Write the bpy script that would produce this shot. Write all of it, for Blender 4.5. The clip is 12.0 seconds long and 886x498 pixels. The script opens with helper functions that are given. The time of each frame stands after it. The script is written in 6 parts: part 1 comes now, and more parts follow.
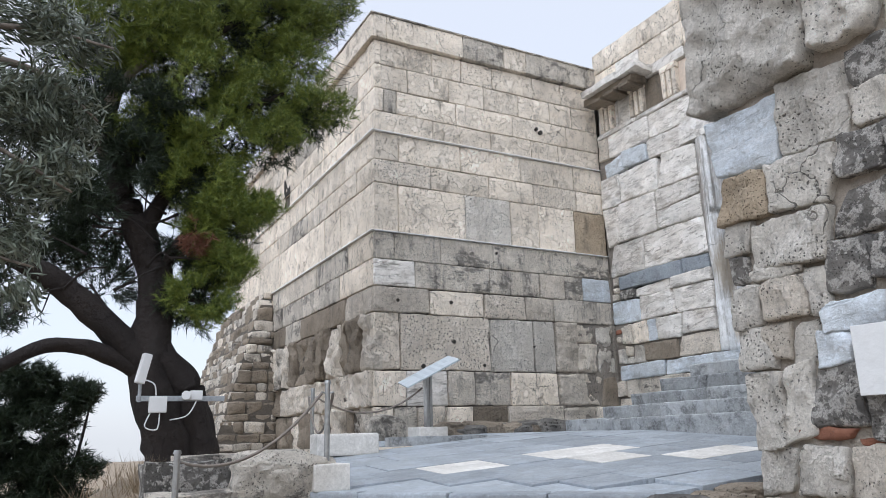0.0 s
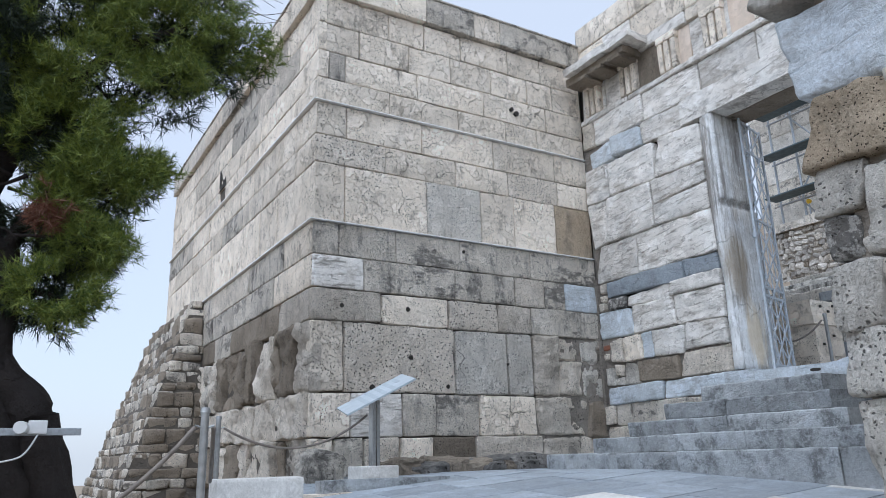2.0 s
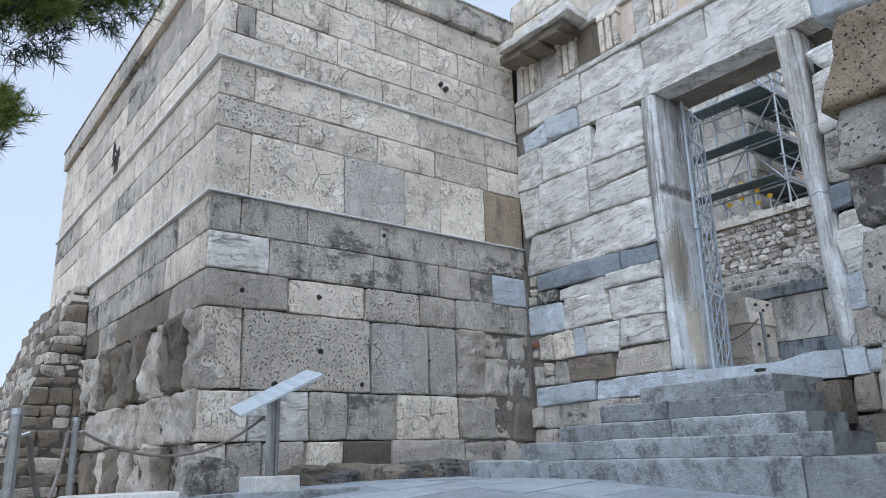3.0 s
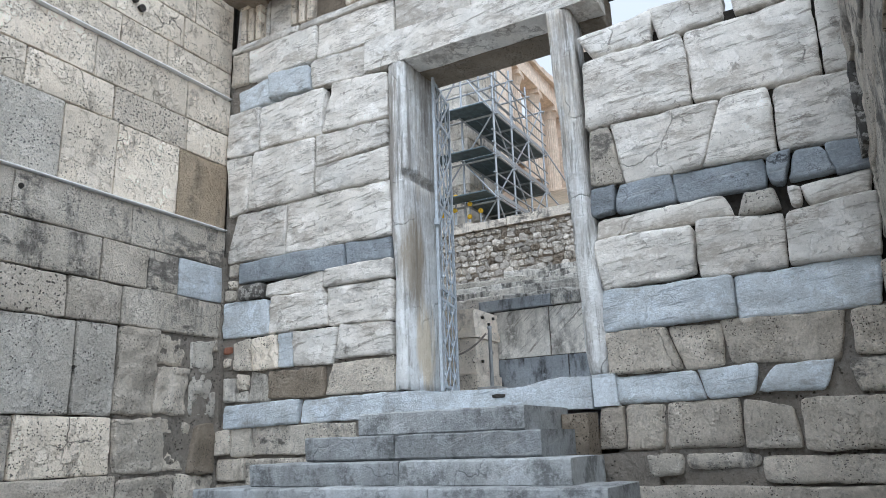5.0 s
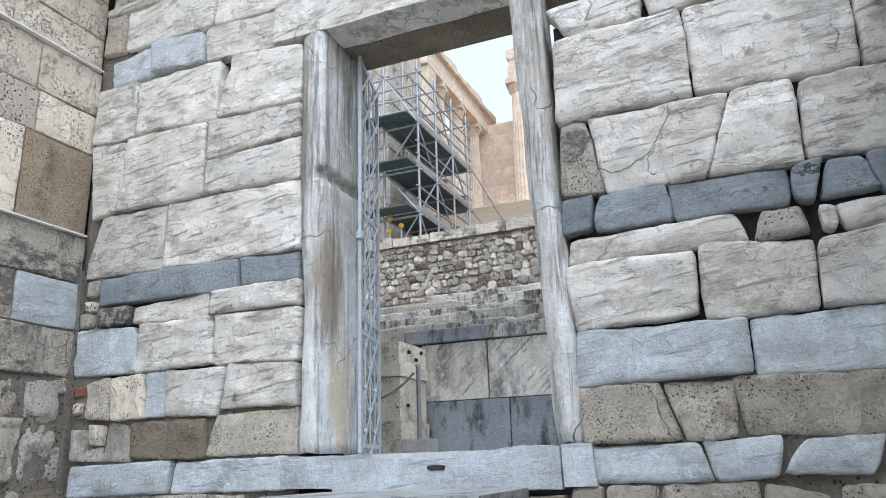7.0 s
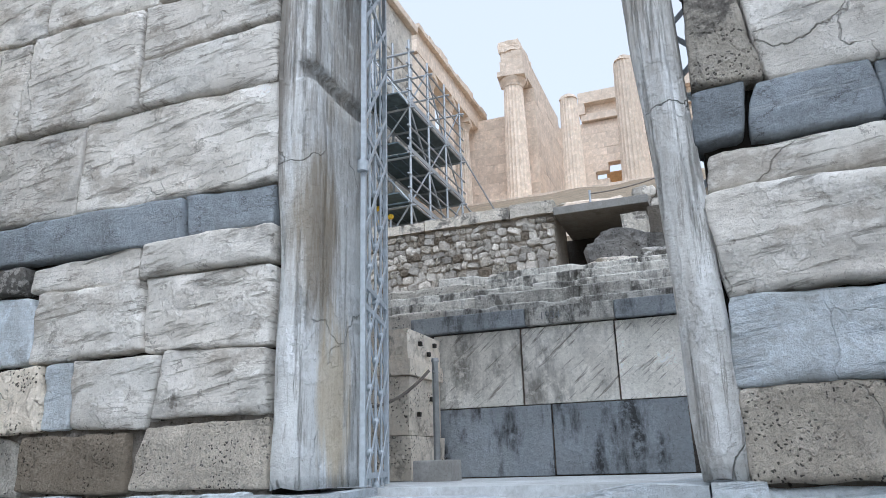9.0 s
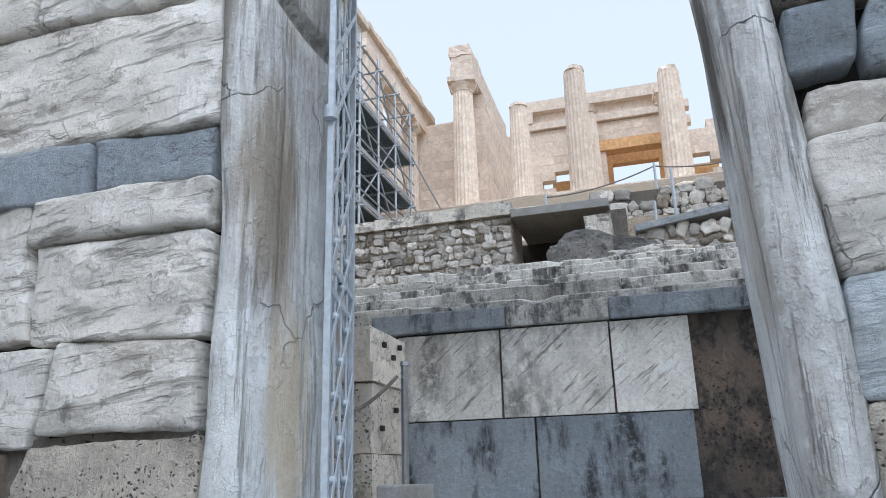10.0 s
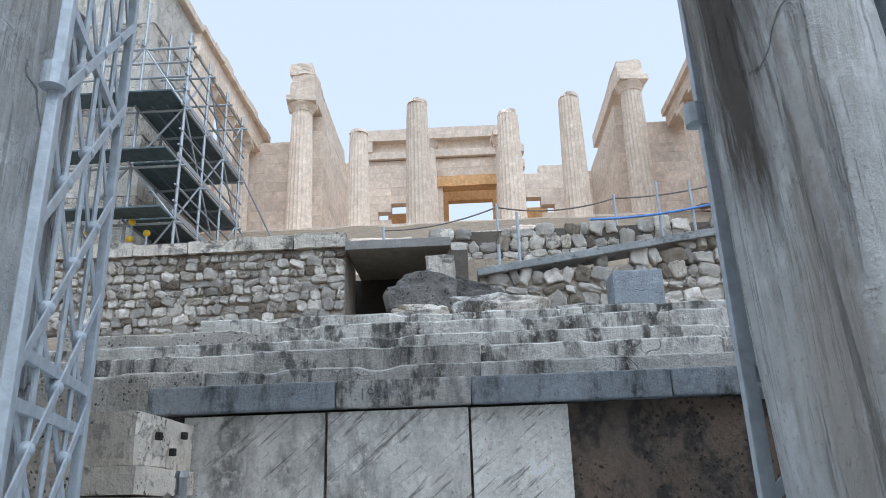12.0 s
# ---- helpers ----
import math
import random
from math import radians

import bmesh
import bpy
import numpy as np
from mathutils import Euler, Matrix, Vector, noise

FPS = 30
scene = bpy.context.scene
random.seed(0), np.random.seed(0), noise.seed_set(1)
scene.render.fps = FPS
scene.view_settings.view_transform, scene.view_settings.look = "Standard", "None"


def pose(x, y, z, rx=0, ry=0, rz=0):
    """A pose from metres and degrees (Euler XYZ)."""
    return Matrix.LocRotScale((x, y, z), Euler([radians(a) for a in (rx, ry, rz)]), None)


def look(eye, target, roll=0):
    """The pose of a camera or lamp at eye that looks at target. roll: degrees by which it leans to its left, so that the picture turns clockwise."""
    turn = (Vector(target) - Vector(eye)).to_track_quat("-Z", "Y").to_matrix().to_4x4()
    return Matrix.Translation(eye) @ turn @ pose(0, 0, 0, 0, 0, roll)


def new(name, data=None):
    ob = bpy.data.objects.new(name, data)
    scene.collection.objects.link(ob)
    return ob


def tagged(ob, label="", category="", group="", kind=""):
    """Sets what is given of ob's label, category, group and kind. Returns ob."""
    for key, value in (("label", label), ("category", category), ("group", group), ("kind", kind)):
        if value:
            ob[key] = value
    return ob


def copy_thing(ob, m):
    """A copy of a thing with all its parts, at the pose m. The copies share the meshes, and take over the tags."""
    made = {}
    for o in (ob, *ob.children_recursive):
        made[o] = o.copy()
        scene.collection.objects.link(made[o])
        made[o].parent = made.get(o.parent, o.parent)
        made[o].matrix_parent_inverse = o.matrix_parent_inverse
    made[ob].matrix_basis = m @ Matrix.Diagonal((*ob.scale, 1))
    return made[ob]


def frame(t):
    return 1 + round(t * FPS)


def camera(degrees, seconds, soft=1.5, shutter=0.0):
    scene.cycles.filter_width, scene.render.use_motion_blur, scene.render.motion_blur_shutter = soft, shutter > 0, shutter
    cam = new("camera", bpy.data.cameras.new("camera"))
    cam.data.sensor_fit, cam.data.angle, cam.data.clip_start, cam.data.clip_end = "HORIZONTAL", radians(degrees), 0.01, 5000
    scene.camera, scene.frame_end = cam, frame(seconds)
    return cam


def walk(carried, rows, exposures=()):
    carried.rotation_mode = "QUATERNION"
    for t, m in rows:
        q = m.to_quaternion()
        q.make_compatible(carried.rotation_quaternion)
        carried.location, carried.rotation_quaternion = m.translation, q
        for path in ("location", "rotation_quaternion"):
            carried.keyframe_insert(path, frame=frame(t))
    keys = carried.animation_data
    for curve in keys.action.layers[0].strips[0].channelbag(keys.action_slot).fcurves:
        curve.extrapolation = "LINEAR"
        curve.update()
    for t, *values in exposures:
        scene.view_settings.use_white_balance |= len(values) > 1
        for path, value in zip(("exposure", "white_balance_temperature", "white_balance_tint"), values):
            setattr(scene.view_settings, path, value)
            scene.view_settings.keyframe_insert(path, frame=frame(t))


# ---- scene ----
cam = camera(62.2, 12.0, 0.6)
METRES, EYE, TILT, LEAN, TURN = 12.0, 1.6, 0.0, 0.0, -28.6
ROWS = [
    (0.0, 0.0, 0.0, 0.0, 0.36, 14.27, 1.43),
    (0.5, 0.0022, 0.0486, 0.0006, 0.36, 15.04, 1.42),
    (1.0, 0.0031, 0.0963, 0.0054, 0.03, 15.64, 1.46),
    (1.5, 0.0066, 0.1452, 0.0133, -0.72, 15.87, 1.47),
    (2.0, 0.0147, 0.1943, 0.0167, -2.18, 15.86, 1.47),
    (2.5, 0.0182, 0.2436, 0.0202, -4.64, 15.81, 1.45),
    (3.0, 0.0231, 0.2869, 0.0239, -8.51, 15.66, 1.48),
    (5.0, 0.0712, 0.4528, 0.0568, -31.9, 15.0, 1.83),
    (5.5, 0.0854, 0.4816, 0.0703, -35.6, 14.81, 1.83),
    (6.0, 0.1027, 0.5107, 0.0775, -37.6, 14.93, 1.78),
    (6.5, 0.1207, 0.5403, 0.0899, -38.37, 15.52, 1.79),
    (8.5, 0.2042, 0.6909, 0.1082, -39.53, 16.89, 1.65),
    (9.0, 0.2272, 0.7315, 0.1131, -40.39, 16.53, 1.59),
    (9.5, 0.2454, 0.7723, 0.114, -42.22, 16.57, 1.56),
    (10.0, 0.2665, 0.8065, 0.1218, -45.21, 17.13, 1.57),
    (10.5, 0.2975, 0.835, 0.1327, -49.16, 17.98, 1.6),
    (11.0, 0.3161, 0.8556, 0.146, -53.34, 18.71, 1.68),
    (11.5, 0.3319, 0.8691, 0.1579, -56.77, 19.02, 1.83),
    (12.0, 0.349, 0.8793, 0.1708, -58.98, 18.92, 1.86),
]
walk(cam, [(t, pose(0, 0, EYE, TILT, LEAN, TURN) @ pose(METRES * x, METRES * y, METRES * z, 90 + pitch, roll, yaw)) for t, x, y, z, yaw, pitch, roll in ROWS],
     exposures=[(0.0, 0.66, 5480, 10), (1.5, 0.57, 5230, 9), (3.0, 0.47, 5020, 7), (5.0, 0.78, 5300, 6), (6.5, 0.94, 5430, 7), (8.5, 0.74, 5270, 7), (10.5, 0.74, 5200, 7), (12.0, 0.65, 5100, 5)])

# ---- light ----
SUN_EL, SUN_AZ = radians(60), radians(240)
world = bpy.data.worlds.new("world")
scene.world = world
world.use_nodes = True
wn = world.node_tree.nodes
wl = world.node_tree.links
sky = wn.new("ShaderNodeTexSky")
sky.sky_type, sky.sun_disc = "NISHITA", False
sky.sun_elevation, sky.sun_rotation = SUN_EL, SUN_AZ
sky.air_density, sky.dust_density, sky.ozone_density = 1.0, 2.5, 1.0
wn["Background"].inputs["Strength"].default_value = 0.15
haze = wn.new("ShaderNodeMix")
haze.data_type = "RGBA"
haze.inputs[0].default_value = 0.78
haze.inputs[7].default_value = (4.30, 4.00, 3.62, 1)
wl.new(sky.outputs["Color"], haze.inputs[6])
wl.new(haze.outputs[2], wn["Background"].inputs["Color"])
sun_data = bpy.data.lights.new("sun", "SUN")
sun_data.energy, sun_data.angle, sun_data.color = 1.4, radians(70), (1.0, 0.95, 0.88)
sun = new("sun", sun_data)
sun.matrix_world = look((0, 0, 0), (-math.sin(SUN_AZ) * math.cos(SUN_EL), -math.cos(SUN_AZ) * math.cos(SUN_EL), -math.sin(SUN_EL)))


# ---- materials ----
def graph(name):
    m = bpy.data.materials.new(name)
    m.use_nodes = True
    t = m.node_tree
    return m, t.nodes, t.links, t.nodes["Principled BSDF"]


def mapped(n, l, scale=(1, 1, 1), turn=(0, 0, 0), vary=True):
    """Object coordinates, shifted by a random amount for each object."""
    tc = n.new("ShaderNodeTexCoord")
    mp = n.new("ShaderNodeMapping")
    mp.inputs["Scale"].default_value, mp.inputs["Rotation"].default_value = scale, turn
    l.new(tc.outputs["Object"], mp.inputs["Vector"])
    if vary:
        info = n.new("ShaderNodeObjectInfo")
        mul = n.new("ShaderNodeVectorMath")
        mul.operation = "SCALE"
        mul.inputs[0].default_value = (31, 17, 23)
        l.new(info.outputs["Random"], mul.inputs["Scale"])
        l.new(mul.outputs[0], mp.inputs["Location"])
    return mp.outputs[0]


def noisy(n, l, vec, scale, detail=5, rough=0.55, lo=0.3, hi=0.7):
    t = n.new("ShaderNodeTexNoise")
    t.inputs["Scale"].default_value, t.inputs["Detail"].default_value, t.inputs["Roughness"].default_value = scale, detail, rough
    l.new(vec, t.inputs["Vector"])
    r = n.new("ShaderNodeMapRange")
    r.inputs["From Min"].default_value, r.inputs["From Max"].default_value = lo, hi
    l.new(t.outputs["Fac"], r.inputs["Value"])
    return r.outputs[0]


def mixed(n, l, fac, a, b, how="MIX"):
    x = n.new("ShaderNodeMix")
    x.data_type, x.blend_type = "RGBA", how
    for sock, v in ((x.inputs[0], fac), (x.inputs[6], a), (x.inputs[7], b)):
        if hasattr(v, "is_linked"):
            l.new(v, sock)
        elif isinstance(v, tuple):
            sock.default_value = (*v, 1)
        else:
            sock.default_value = v
    return x.outputs[2]


def maths(n, l, op, a, b):
    x = n.new("ShaderNodeMath")
    x.operation = op
    for sock, v in zip(x.inputs, (a, b)):
        if hasattr(v, "is_linked"):
            l.new(v, sock)
        else:
            sock.default_value = v
    return x.outputs[0]


def stone(name, a, b, stain=(0.08, 0.075, 0.07), amount=0.35, spread=0.25, pits=0.0, pit_scale=40, veins=0.0, vein_col=(0.2, 0.2, 0.2), streak=(2.2, 2.2, 0.7),
          vein_axis=(0.35, 0.2, 0.5), rough=0.85, bump=0.5, grain=30, vary=True, cracks=0.0, cover=(0.52, 0.72), soft_grain=0.7, vein_scale=None, coarse_bump=1.0, vein_fine=1.0, edge=(0.565, 0.645), pit_cover=(0.46, 0.54)):
    """Weathered stone: two tones in clouds, a tone for each block, grain, dark stains, veins and pits."""
    m, n, l, bsdf = graph(name)
    v = mapped(n, l, vary=vary)
    col = mixed(n, l, noisy(n, l, v, 1.6, 6), a, b)
    fine = noisy(n, l, v, grain, 8, 0.75, 0.3, 0.7)
    col = mixed(n, l, soft_grain, col, mixed(n, l, fine, (0.70, 0.69, 0.67), (1.22, 1.22, 1.22)), "MULTIPLY")
    col = mixed(n, l, 0.8, col, mixed(n, l, noisy(n, l, v, 3.2, 8, 0.65, 0.34, 0.66), (0.80, 0.79, 0.77), (1.16, 1.16, 1.16)), "MULTIPLY")
    flake = noisy(n, l, v, 3.8, 10, 0.62, 0.535, 0.56)
    col = mixed(n, l, 1.0, col, mixed(n, l, flake, (0.985, 0.98, 0.975), (1.1, 1.1, 1.11)), "MULTIPLY")
    speck = noisy(n, l, v, grain * 1.6, 4, 0.7, 0.60, 0.70)
    col = mixed(n, l, maths(n, l, "MULTIPLY", speck, 0.55 * min(1, amount * 1.6)), col, stain)
    if vary:
        info = n.new("ShaderNodeObjectInfo")
        tone = n.new("ShaderNodeMapRange")
        tone.inputs["To Min"].default_value, tone.inputs["To Max"].default_value = 1 - spread, 1 + spread * 0.6
        l.new(info.outputs["Random"], tone.inputs["Value"])
        comb = n.new("ShaderNodeCombineColor")
        for k in range(3):
            l.new(tone.outputs[0], comb.inputs[k])
        col = mixed(n, l, 1.0, col, comb.outputs[0], "MULTIPLY")
    height = maths(n, l, "ADD", maths(n, l, "MULTIPLY", fine, 1.0 if soft_grain >= 0.5 else soft_grain), maths(n, l, "MULTIPLY", flake, 0.9 * min(1, coarse_bump)))
    if veins:
        vv = mapped(n, l, (1, 1, 1), vein_axis, vary)
        sq = n.new("ShaderNodeMapping")
        sq.inputs["Scale"].default_value = (1.0, 1.0, 10.0)
        if vein_scale:
            vv, sq.inputs["Scale"].default_value = mapped(n, l, vein_scale, (0, 0, 0), vary), (1, 1, 1)
        l.new(vv, sq.inputs["Vector"])
        vein = noisy(n, l, sq.outputs[0], 1.3 * vein_fine, 9, 0.66, *edge)
        col = mixed(n, l, maths(n, l, "MULTIPLY", vein, veins), col, vein_col)
        height = maths(n, l, "ADD", height, maths(n, l, "MULTIPLY", vein, -0.7))
    sv = mapped(n, l, streak, (0, 0, 0), vary)
    st = maths(n, l, "MULTIPLY", noisy(n, l, sv, 1.5, 8, 0.68, *cover), noisy(n, l, v, 11, 7, 0.72, 0.36, 0.5))
    col = mixed(n, l, maths(n, l, "MULTIPLY", st, amount), col, stain)
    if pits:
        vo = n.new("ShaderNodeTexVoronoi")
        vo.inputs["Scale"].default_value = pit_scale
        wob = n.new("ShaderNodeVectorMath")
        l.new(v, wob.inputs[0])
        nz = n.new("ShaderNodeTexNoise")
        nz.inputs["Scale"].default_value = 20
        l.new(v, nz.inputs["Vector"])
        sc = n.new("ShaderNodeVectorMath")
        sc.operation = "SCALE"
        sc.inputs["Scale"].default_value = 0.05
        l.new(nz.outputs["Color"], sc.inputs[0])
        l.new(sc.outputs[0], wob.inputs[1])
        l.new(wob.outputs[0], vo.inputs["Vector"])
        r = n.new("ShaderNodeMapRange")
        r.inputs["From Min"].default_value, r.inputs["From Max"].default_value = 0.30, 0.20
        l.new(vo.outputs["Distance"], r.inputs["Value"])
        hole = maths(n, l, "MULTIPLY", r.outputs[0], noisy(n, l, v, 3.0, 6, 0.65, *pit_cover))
        # pits get a dark colour for the shade inside them, besides the bump
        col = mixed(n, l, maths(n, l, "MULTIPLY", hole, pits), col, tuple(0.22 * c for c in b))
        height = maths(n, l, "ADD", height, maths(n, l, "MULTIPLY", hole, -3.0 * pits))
    if cracks:
        bent = n.new("ShaderNodeTexNoise")
        bent.inputs["Scale"].default_value, bent.inputs["Detail"].default_value = 3.0, 5
        l.new(v, bent.inputs["Vector"])
        bs = n.new("ShaderNodeVectorMath")
        bs.operation = "SCALE"
        bs.inputs["Scale"].default_value = 0.45
        l.new(bent.outputs["Color"], bs.inputs[0])
        ba = n.new("ShaderNodeVectorMath")
        l.new(v, ba.inputs[0])
        l.new(bs.outputs[0], ba.inputs[1])
        cv = n.new("ShaderNodeTexVoronoi")
        cv.feature = "DISTANCE_TO_EDGE"
        cv.inputs["Scale"].default_value = 0.85
        l.new(ba.outputs[0], cv.inputs["Vector"])
        cr = n.new("ShaderNodeMapRange")
        cr.inputs["From Min"].default_value, cr.inputs["From Max"].default_value = 0.006, 0.001
        l.new(cv.outputs["Distance"], cr.inputs["Value"])
        crack = maths(n, l, "MULTIPLY", cr.outputs[0], noisy(n, l, v, 1.3, 3, 0.5, 0.53, 0.6))
        col = mixed(n, l, maths(n, l, "MULTIPLY", crack, cracks), col, tuple(0.3 * c for c in b))
        height = maths(n, l, "ADD", height, maths(n, l, "MULTIPLY", crack, -3.0 * cracks))
    coarse = noisy(n, l, v, 6, 6, 0.65, 0.2, 0.8)
    height = maths(n, l, "ADD", height, maths(n, l, "MULTIPLY", coarse, coarse_bump))
    bp = n.new("ShaderNodeBump")
    bp.inputs["Strength"].default_value, bp.inputs["Distance"].default_value = bump, 0.02
    l.new(height, bp.inputs["Height"])
    l.new(bp.outputs[0], bsdf.inputs["Normal"])
    l.new(col, bsdf.inputs["Base Color"])
    bsdf.inputs["Roughness"].default_value = rough
    bsdf.inputs["Specular IOR Level"].default_value = 0.25
    return m


def over(m, mask_of, colour, amount):
    """Lay one more tone over a material's colour; mask_of builds the mask."""
    n, l = m.node_tree.nodes, m.node_tree.links
    base = n["Principled BSDF"].inputs["Base Color"]
    col = mixed(n, l, maths(n, l, "MULTIPLY", mask_of(n, l), amount), base.links[0].from_socket, colour)
    l.new(col, base)
    return m


def hairlines(scale, turn=(0, 0, 0), fine=2.0, width=0.02, vary=True):
    """A mask of thin wandering lines, drawn out along the short axes of scale."""
    def mask(n, l):
        v = mapped(n, l, scale, turn, vary)
        t = n.new("ShaderNodeTexNoise")
        t.inputs["Scale"].default_value, t.inputs["Detail"].default_value, t.inputs["Roughness"].default_value = fine, 7, 0.62
        l.new(v, t.inputs["Vector"])
        d = maths(n, l, "ABSOLUTE", maths(n, l, "SUBTRACT", t.outputs["Fac"], 0.5), 0)
        r = n.new("ShaderNodeMapRange")
        r.inputs["From Min"].default_value, r.inputs["From Max"].default_value = width, 0.0
        l.new(d, r.inputs["Value"])
        return maths(n, l, "MULTIPLY", r.outputs[0], noisy(n, l, mapped(n, l, (1, 1, 1), (0, 0, 0), vary), 2.2, 4, 0.6, 0.44, 0.58))
    return mask


def blotches(scale, fine, lo, hi, vary=True, low=None):
    """A mask of clouds; low: (from, to), heights between which it comes in."""
    def mask(n, l):
        v = mapped(n, l, scale, (0, 0, 0), vary)
        out = maths(n, l, "MULTIPLY", noisy(n, l, v, fine, 9, 0.68, lo, hi), noisy(n, l, v, fine * 7, 6, 0.7, 0.34, 0.52))
        if low:
            sep = n.new("ShaderNodeSeparateXYZ")
            l.new(mapped(n, l, (1, 1, 1), (0, 0, 0), False), sep.inputs[0])
            r = n.new("ShaderNodeMapRange")
            r.inputs["From Min"].default_value, r.inputs["From Max"].default_value = low
            l.new(maths(n, l, "ADD", sep.outputs["Z"], maths(n, l, "MULTIPLY", noisy(n, l, v, fine, 5, 0.6), 0.9)), r.inputs["Value"])
            out = maths(n, l, "MULTIPLY", out, r.outputs[0])
        return out
    return mask


def spot(place, size):
    """A mask for one ragged stain of the given size round a place."""
    def mask(n, l):
        tc = n.new("ShaderNodeTexCoord")
        mp = n.new("ShaderNodeMapping")
        mp.vector_type = "TEXTURE"
        mp.inputs["Location"].default_value, mp.inputs["Scale"].default_value = place, size
        l.new(tc.outputs["Object"], mp.inputs["Vector"])
        ln = n.new("ShaderNodeVectorMath")
        ln.operation = "LENGTH"
        l.new(mp.outputs[0], ln.inputs[0])
        v = mapped(n, l, (7, 7, 0.9), (0, 0, 0), False)
        ragged = maths(n, l, "ADD", ln.outputs["Value"], maths(n, l, "MULTIPLY", noisy(n, l, v, 1.5, 9, 0.7, 0.3, 0.7), 0.65))
        r = n.new("ShaderNodeMapRange")
        r.inputs["From Min"].default_value, r.inputs["From Max"].default_value = 1.12, 0.72
        l.new(ragged, r.inputs["Value"])
        return r.outputs[0]
    return mask


def surface(name, col, rough=0.6, metal=0.0, var=0.25, scale=8, bump=0.15):
    """Plain stuff with slight unevenness: paint, metal, bark, leaves."""
    m, n, l, bsdf = graph(name)
    v = mapped(n, l)
    f = noisy(n, l, v, scale, 6, 0.6)
    l.new(mixed(n, l, f, tuple(c * (1 - var) for c in col), tuple(min(1, c * (1 + var)) for c in col)), bsdf.inputs["Base Color"])
    bsdf.inputs["Roughness"].default_value, bsdf.inputs["Metallic"].default_value = rough, metal
    bp = n.new("ShaderNodeBump")
    bp.inputs["Strength"].default_value, bp.inputs["Distance"].default_value = bump, 0.02
    l.new(f, bp.inputs["Height"])
    l.new(bp.outputs[0], bsdf.inputs["Normal"])
    return m


def leafy(name, a, b, rough=0.55):
    m, n, l, bsdf = graph(name)
    geo = n.new("ShaderNodeNewGeometry")
    l.new(mixed(n, l, geo.outputs["Random Per Island"], a, b), bsdf.inputs["Base Color"])
    bsdf.inputs["Roughness"].default_value = rough
    return m


